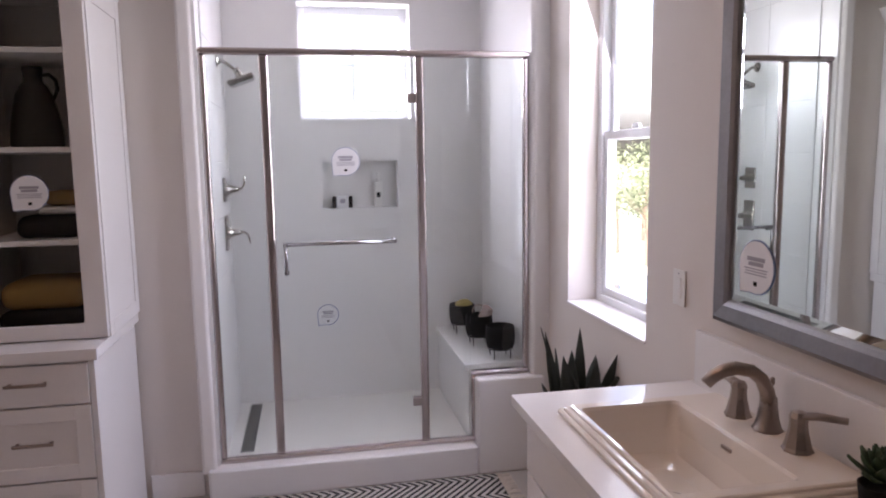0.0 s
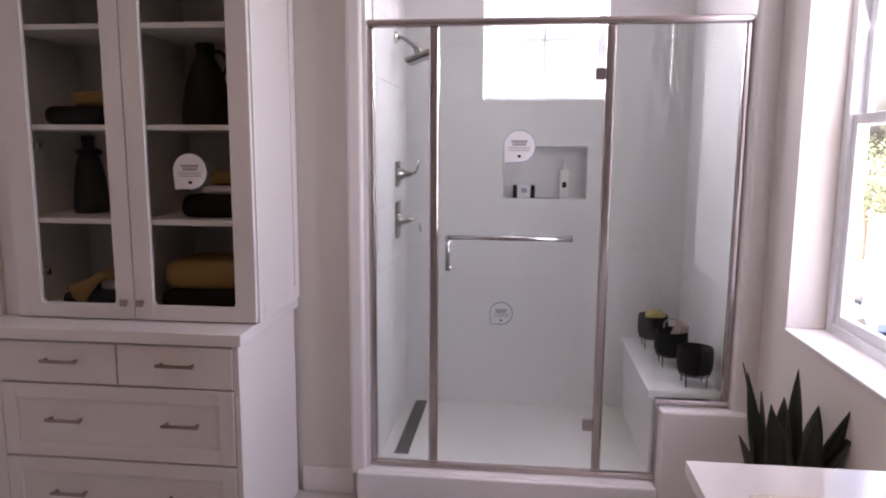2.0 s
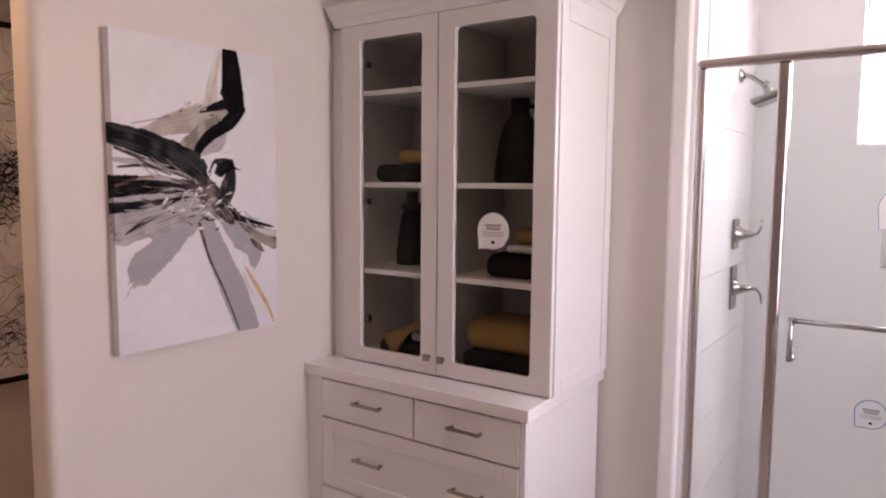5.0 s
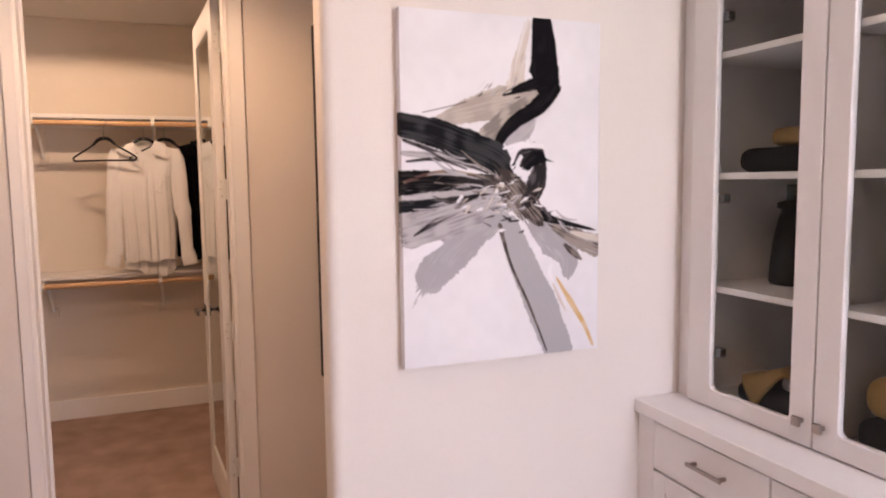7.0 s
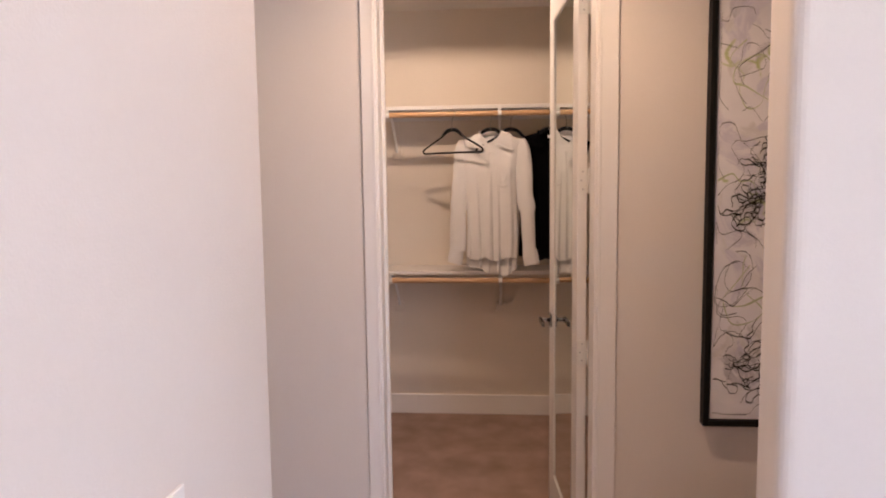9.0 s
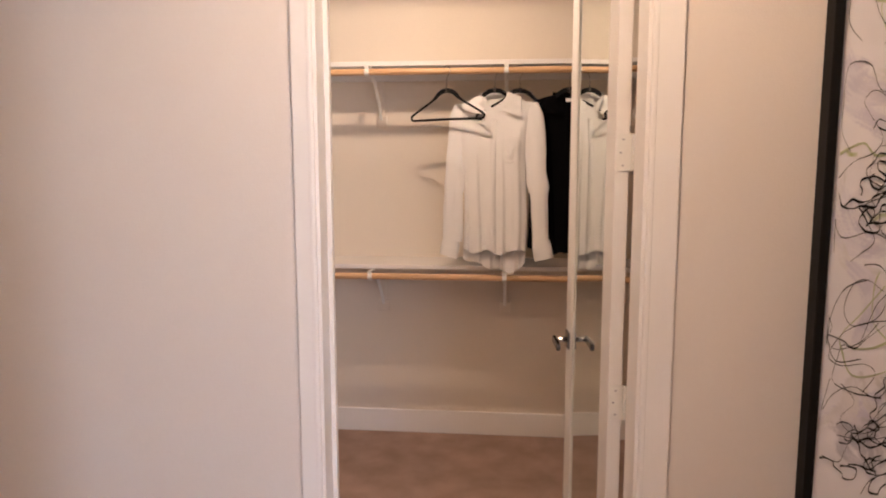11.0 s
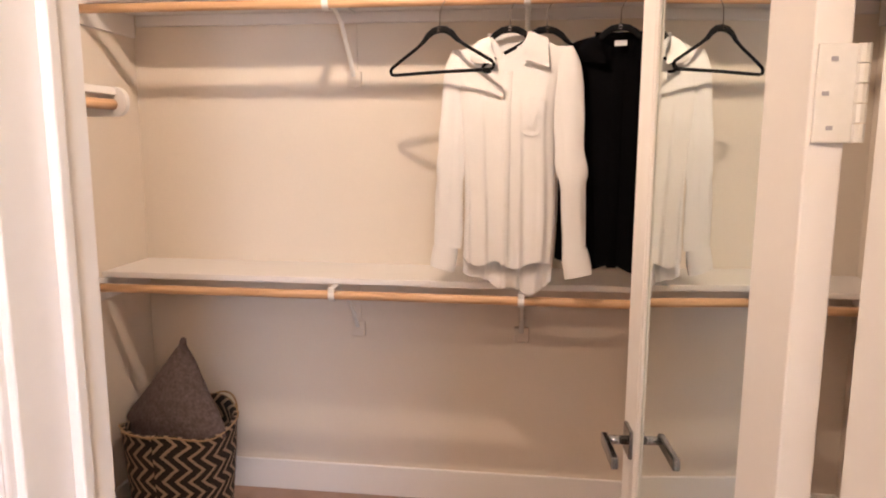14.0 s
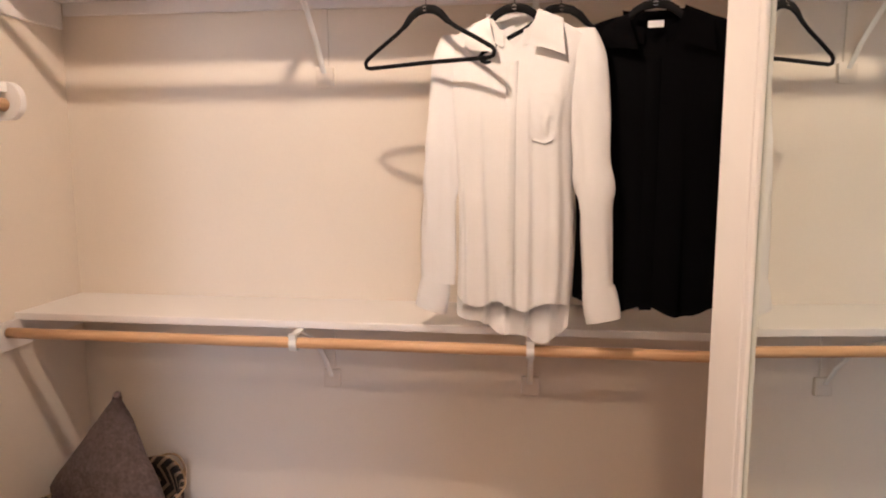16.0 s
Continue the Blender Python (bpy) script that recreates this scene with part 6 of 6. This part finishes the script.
    for sg, quad in ((1, ((0.07, -0.108), (0.135, -0.13), (0.148, -0.228), (0.05, -0.196))), (-1, ((0.07, -0.122), (0.125, -0.132), (0.14, -0.205), (0.04, -0.216)))):
        bm = bmesh.new()
        rows = []
        for j in range(11):
            f = j / 10
            row = []
            for i in range(11):
                g = i / 10
                top_ = Vector(quad[0]).lerp(Vector(quad[1]), g)
                low = Vector(quad[3]).lerp(Vector(quad[2]), g)
                p = top_.lerp(low, f)
                depth = -0.03 - 0.02 * f * (1 - 0.3 * g) - 0.011 * math.sin(math.pi * min(1, f * 1.1)) + 0.03 * g * (1 - f)
                row.append(bm.verts.new((sg * p.x * min(kx, 1.0), depth - (0.008 * math.sin(f * 7 + g * 4) * f if sg < 0 else 0), p.y)))
            rows.append(row)
        part("collar_flap", grid_faces(bm, rows), cloth, s, "", True)
    if cloth is BLACKCLOTH:
        part("neck_label", boxbm(-0.02, 0.02, 0.0, 0.002, -0.155, -0.138), PAPER, s, "small white woven neck label")
    if sleeves:
        for sg in (-1, 1):
            out = 0.222 if sg < 0 else 0.236

            def centre(t):
                return Vector((sg * (0.178 + (out - 0.178) * t ** 0.8), 0.001 - 0.012 * t - 0.008 * math.sin(t * 4), -0.158 - 0.692 * t))
            bm = bmesh.new()
            rings = []
            n = 44
            for k in range(n + 1):
                t = k / n
                cap = math.sin(min(1.0, 0.25 + t * 6) * math.pi / 2)
                pouch = 0.6 * math.exp(-((t - 0.6) / 0.07) ** 2) if sg > 0 else 0.4 * math.exp(-((t - 0.45) / 0.05) ** 2)
                w = (0.047 - 0.005 * t + 0.005 * pouch) * (0.35 + 0.65 * cap)
                if t > 0.63:
                    w *= 0.94
                d_ = (0.015 - 0.002 * t + 0.006 * pouch) * cap
                ring = []
                for q in range(28):
                    a = 2 * math.pi * q / 28
                    crease = 0.16 * math.sin(2 * a + 3 * t + sg) + 0.2 * noise.noise(Vector((math.cos(a) * 2.6, math.sin(a) * 2.6, t * 2.2 + sg * 7 + seed))) * (0.4 + t) + 0.16 * noise.noise(Vector((math.cos(a) * 1.6, math.sin(a) * 1.6 + sg * 4, t * 5 + seed))) + 0.05 * math.sin(t * 30 + 3 * math.cos(a) + 5 * noise.noise(Vector((t * 4, sg, seed)))) * (math.exp(-((t - 0.55) / 0.16) ** 2) + 0.35 * t)
                    r = 1 + cap * crease
                    ring.append(bm.verts.new(centre(t) + Vector((w * r * math.cos(a), d_ * r * math.sin(a), 0.006 * pouch * math.sin(a * 3)))))
                rings.append(ring)
            sl = part("sleeve", grid_faces(bm, rings, True), cloth, s, "", True)
            bm = bmesh.new()
            c = centre(1.0)
            rings = [[bm.verts.new((c.x + sg * 0.004 * j + w_ * math.cos(a), c.y + 0.024 * math.sin(a), -0.838 - 0.022 * j + 0.012 * sg * math.cos(a))) for a in (2 * math.pi * q / 28 for q in range(28))] for j, w_ in enumerate((0.042, 0.046, 0.047, 0.047, 0.046))]
            part("cuff", grid_faces(bm, rings, True), cloth, sl, "", True)
    return s


shirt("white button-up long-sleeved shirt on black velvet hanger", pose(RX + 0.005, 1.015, HZ, 0, 0, 80), WHITECLOTH, 3.0, True, -0.895, -1.0, 0.188)
shirt("black button-up shirt on hanger beside white shirt", pose(RX + 0.002, 1.378, HZ, 0, 0, 80), BLACKCLOTH, 8.0, False, -0.9, -0.915, 0.235)

# ---- basket with pillow ----
bk = thing("woven_basket", "round basket in black and tan chevron weave", "basket", pose(-5.08, -0.302, 0) @ Matrix.Diagonal((1.1, 1.1, 1.0, 1.0)))


def rim(a):
    return 0.43 + 0.02 * math.cos(2 * a + 0.6) + 0.008 * math.sin(5 * a)


bm = bmesh.new()
uv = bm.loops.layers.uv.new("UVMap")
nA, nZ = 72, 18
rows = []
for j in range(nZ + 1):
    t = j / nZ
    rows.append([bm.verts.new(((0.17 + 0.045 * t - 0.012 * t * t + 0.0025 * math.sin(a * 36)) * math.cos(a) * 1.0, (0.17 + 0.045 * t - 0.012 * t * t + 0.0025 * math.sin(a * 36)) * math.sin(a), rim(a) * t + 0.002)) for a in (2 * math.pi * i / nA for i in range(nA))])
for j in range(nZ):
    for i in range(nA):
        f = bm.faces.new((rows[j][i], rows[j][(i + 1) % nA], rows[j + 1][(i + 1) % nA], rows[j + 1][i]))
        for lp, (ii, jj) in zip(f.loops, ((i, j), (i + 1, j), (i + 1, j + 1), (i, j + 1))):
            lp[uv].uv = (ii / nA * 1.26, jj / nZ * 0.43)
bm.faces.new(rows[0][::-1])
bw = part("basket_wall", bm, BASKETMAT, bk, "", True)
md = bw.modifiers.new("thick", 'SOLIDIFY')
md.thickness = 0.012
part("rim_cord", tube(bmesh.new(), [(0.205 * math.cos(a), 0.205 * math.sin(a), rim(a)) for a in (2 * math.pi * i / 48 for i in range(49))], 0.0035, 8, False), WICKER, bk, "tan wicker rim")
for a0 in (radians(150), radians(-20)):
    pts = []
    for k in range(13):
        t = k / 12
        a = a0 + (t - 0.5) * 0.75
        pts.append(((0.208 + 0.012 * math.sin(t * math.pi)) * math.cos(a), (0.208 + 0.012 * math.sin(t * math.pi)) * math.sin(a), rim(a) + 0.018 * math.sin(t * math.pi) - 0.005))
    part("basket_handle", tube(bmesh.new(), pts, 0.004, 8), WICKER, bk, "tan wicker loop handle", True)

pl = thing("floor_pillow", "grey felt throw pillow standing corner-up in basket", "pillow", pose(-5.08, -0.325, 0.405, 0, 0, 76) @ pose(0, 0, 0, -12, 0, 0) @ pose(0, 0, 0, 0, -45, 0))
bm = bmesh.new()
N = 28
side = {}
for sgn in (-1, 1):
    for i in range(N + 1):
        for j in range(N + 1):
            u, v = -1 + 2 * i / N, -1 + 2 * j / N
            edge = i in (0, N) or j in (0, N)
            if edge and (i, j) in side:
                continue
            th = 0.1 * ((1 - u * u) * (1 - v * v)) ** 0.42
            pin = 1 - 0.05 * (1 - abs(u * v))
            up_ = 0.25 * (u + v) / 2 * pin
            ac = 0.25 * (u - v) / 2 * pin * (0.74 - 0.1 * (u + v) / 2)
            vtx = bm.verts.new((up_ + ac, sgn * th + 0.006 * noise.noise(Vector((u * 3, v * 3, sgn))), up_ - ac))
            side[(i, j) if edge else (i, j, sgn)] = vtx
for sgn in (-1, 1):
    get = lambda i, j: side.get((i, j)) or side[(i, j, sgn)]
    for i in range(N):
        for j in range(N):
            bm.faces.new((get(i, j), get(i + 1, j), get(i + 1, j + 1), get(i, j + 1)))
part("cushion", bm, FELT, pl, "", True)
part("corner_tab", tube(bmesh.new(), [(0.222, 0.0, 0.222), (0.236, 0.004, 0.238), (0.241, 0.0, 0.241), (0.238, -0.004, 0.236), (0.222, 0.0, 0.222)], 0.014, 8), FELT, pl)

# ---- outdoors ----
GRASS = mat("dry_lawn", (0.17, 0.2, 0.16), 0.95, vary=0.3, scale=0.5, bump=0.6, bscale=6)
ASPHALT = mat("asphalt", (0.06, 0.06, 0.062), 0.9, vary=0.15, scale=0.6)
CONC = mat("pavement_concrete", (0.36, 0.345, 0.32), 0.9, vary=0.08, scale=0.8)
BARK = mat("bark", (0.11, 0.08, 0.06), 0.95, vary=0.3, scale=4, bump=0.8, bscale=20)
FOLIAGE = mat("foliage", (0.1, 0.13, 0.07), 0.7, vary=0.45, scale=1.2)
CARPAINT = mat("blue_car_paint", (0.1, 0.15, 0.26), 0.25, coat=0.6)
TYRE = mat("tyre_rubber", (0.02, 0.02, 0.02), 0.9)
CARGLASS = mat("car_glass", (0.02, 0.025, 0.03), 0.05)
GZ = -4.6
structure("ground", boxbm(-400, 400, -400, 400, GZ - 0.3, GZ), GRASS, "dry lawn round the house", "ground")
structure("road", boxbm(9.2, 15.5, -200, 200, GZ + 0.001, GZ + 0.03), ASPHALT, "asphalt street", "road")
structure("pavement", boxbm(7.4, 9.1, -200, 200, GZ + 0.001, GZ + 0.15), CONC, "concrete pavement with raised kerb", "pavement")
structure("pavement_far", boxbm(15.6, 17.1, -200, 200, GZ + 0.001, GZ + 0.15), CONC, "concrete pavement with raised kerb", "pavement")


def tree(x, y, h, seed):
    t = thing("tree", "leafy green street tree beyond the window", "tree", pose(x, y, GZ), "street trees")
    rng = random.Random(seed)
    bm = bmesh.new()
    tube(bm, [(0, 0, 0), (0.05, 0.03, h * 0.25), (-0.03, 0.06, h * 0.5), (0, 0, h * 0.8)], [0.16, 0.12, 0.09, 0.03], 10)
    tips = []
    for k in range(9):
        a = rng.uniform(0, 6.28)
        z0 = h * rng.uniform(0.3, 0.6)
        r = h * rng.uniform(0.18, 0.34)
        tip = Vector((math.cos(a) * r, math.sin(a) * r, z0 + h * rng.uniform(0.12, 0.35)))
        tube(bm, [(0, 0, z0), tuple(Vector((0, 0, z0)).lerp(tip, 0.5) + Vector((0, 0, 0.1))), tuple(tip)], [0.06, 0.04, 0.015], 6)
        tips.append(tip)
    part("trunk", bm, BARK, t)
    tips.append(Vector((0, 0, h * 0.85)))
    verts, faces = [], []
    for k in range(2600):
        c = rng.choice(tips) + Vector([rng.gauss(0, h * 0.085) for _ in range(3)])
        e = Euler([rng.uniform(0, 6.28) for _ in range(3)]).to_matrix()
        n = len(verts)
        for dx, dz in ((-0.05, 0), (0, -0.11), (0.05, 0), (0, 0.11)):
            verts.append(tuple(c + e @ Vector((dx, 0, dz))))
        faces.append((n, n + 1, n + 2, n + 3))
    me = bpy.data.meshes.new("crown")
    me.from_pydata(verts, [], faces)
    me.materials.append(FOLIAGE)
    cr = new("crown", me)
    cr.parent = t


tree(18.6, 36.0, 6.0, 1)
tree(19.4, 41.5, 6.6, 2)
tree(18.8, 31.0, 5.6, 3)
tree(24.0, 47.0, 7.4, 4)

car = thing("parked_car", "blue parked car at the kerb", "car", pose(12.3, 25.4, GZ + 0.03, 0, 0, 90))
bm = bmesh.new()
prof = [(-2.2, 0.35), (-2.25, 0.7), (-2.1, 0.92), (-1.5, 0.98), (-0.9, 1.4), (0.5, 1.42), (1.15, 1.0), (2.0, 0.85), (2.2, 0.6), (2.15, 0.3)]
l_ = [bm.verts.new((x, -0.85, z)) for x, z in prof]
r_ = [bm.verts.new((x, 0.85, z)) for x, z in prof]
bm.faces.new(l_)
bm.faces.new(r_[::-1])
for k in range(len(prof)):
    bm.faces.new((l_[k], l_[(k + 1) % len(prof)], r_[(k + 1) % len(prof)], r_[k]))
bmesh.ops.bevel(bm, geom=bm.edges[:], offset=0.05, segments=2, affect='EDGES')
part("body", bm, CARPAINT, car)
for sg in (-1, 1):
    part("side_window", boxbm(-1.2, 0.75, sg * 0.855 - 0.01, sg * 0.855 + 0.01, 1.0, 1.33, 0.005), CARGLASS, car)
    for wx in (-1.35, 1.35):
        w = part("wheel", tube(bmesh.new(), [(wx, sg * 0.72, 0.31), (wx, sg * 0.9, 0.31)], 0.31, 24), TYRE, car)
        part("rim", tube(bmesh.new(), [(wx, sg * 0.89, 0.31), (wx, sg * 0.915, 0.31)], 0.19, 18), CHROME, w)
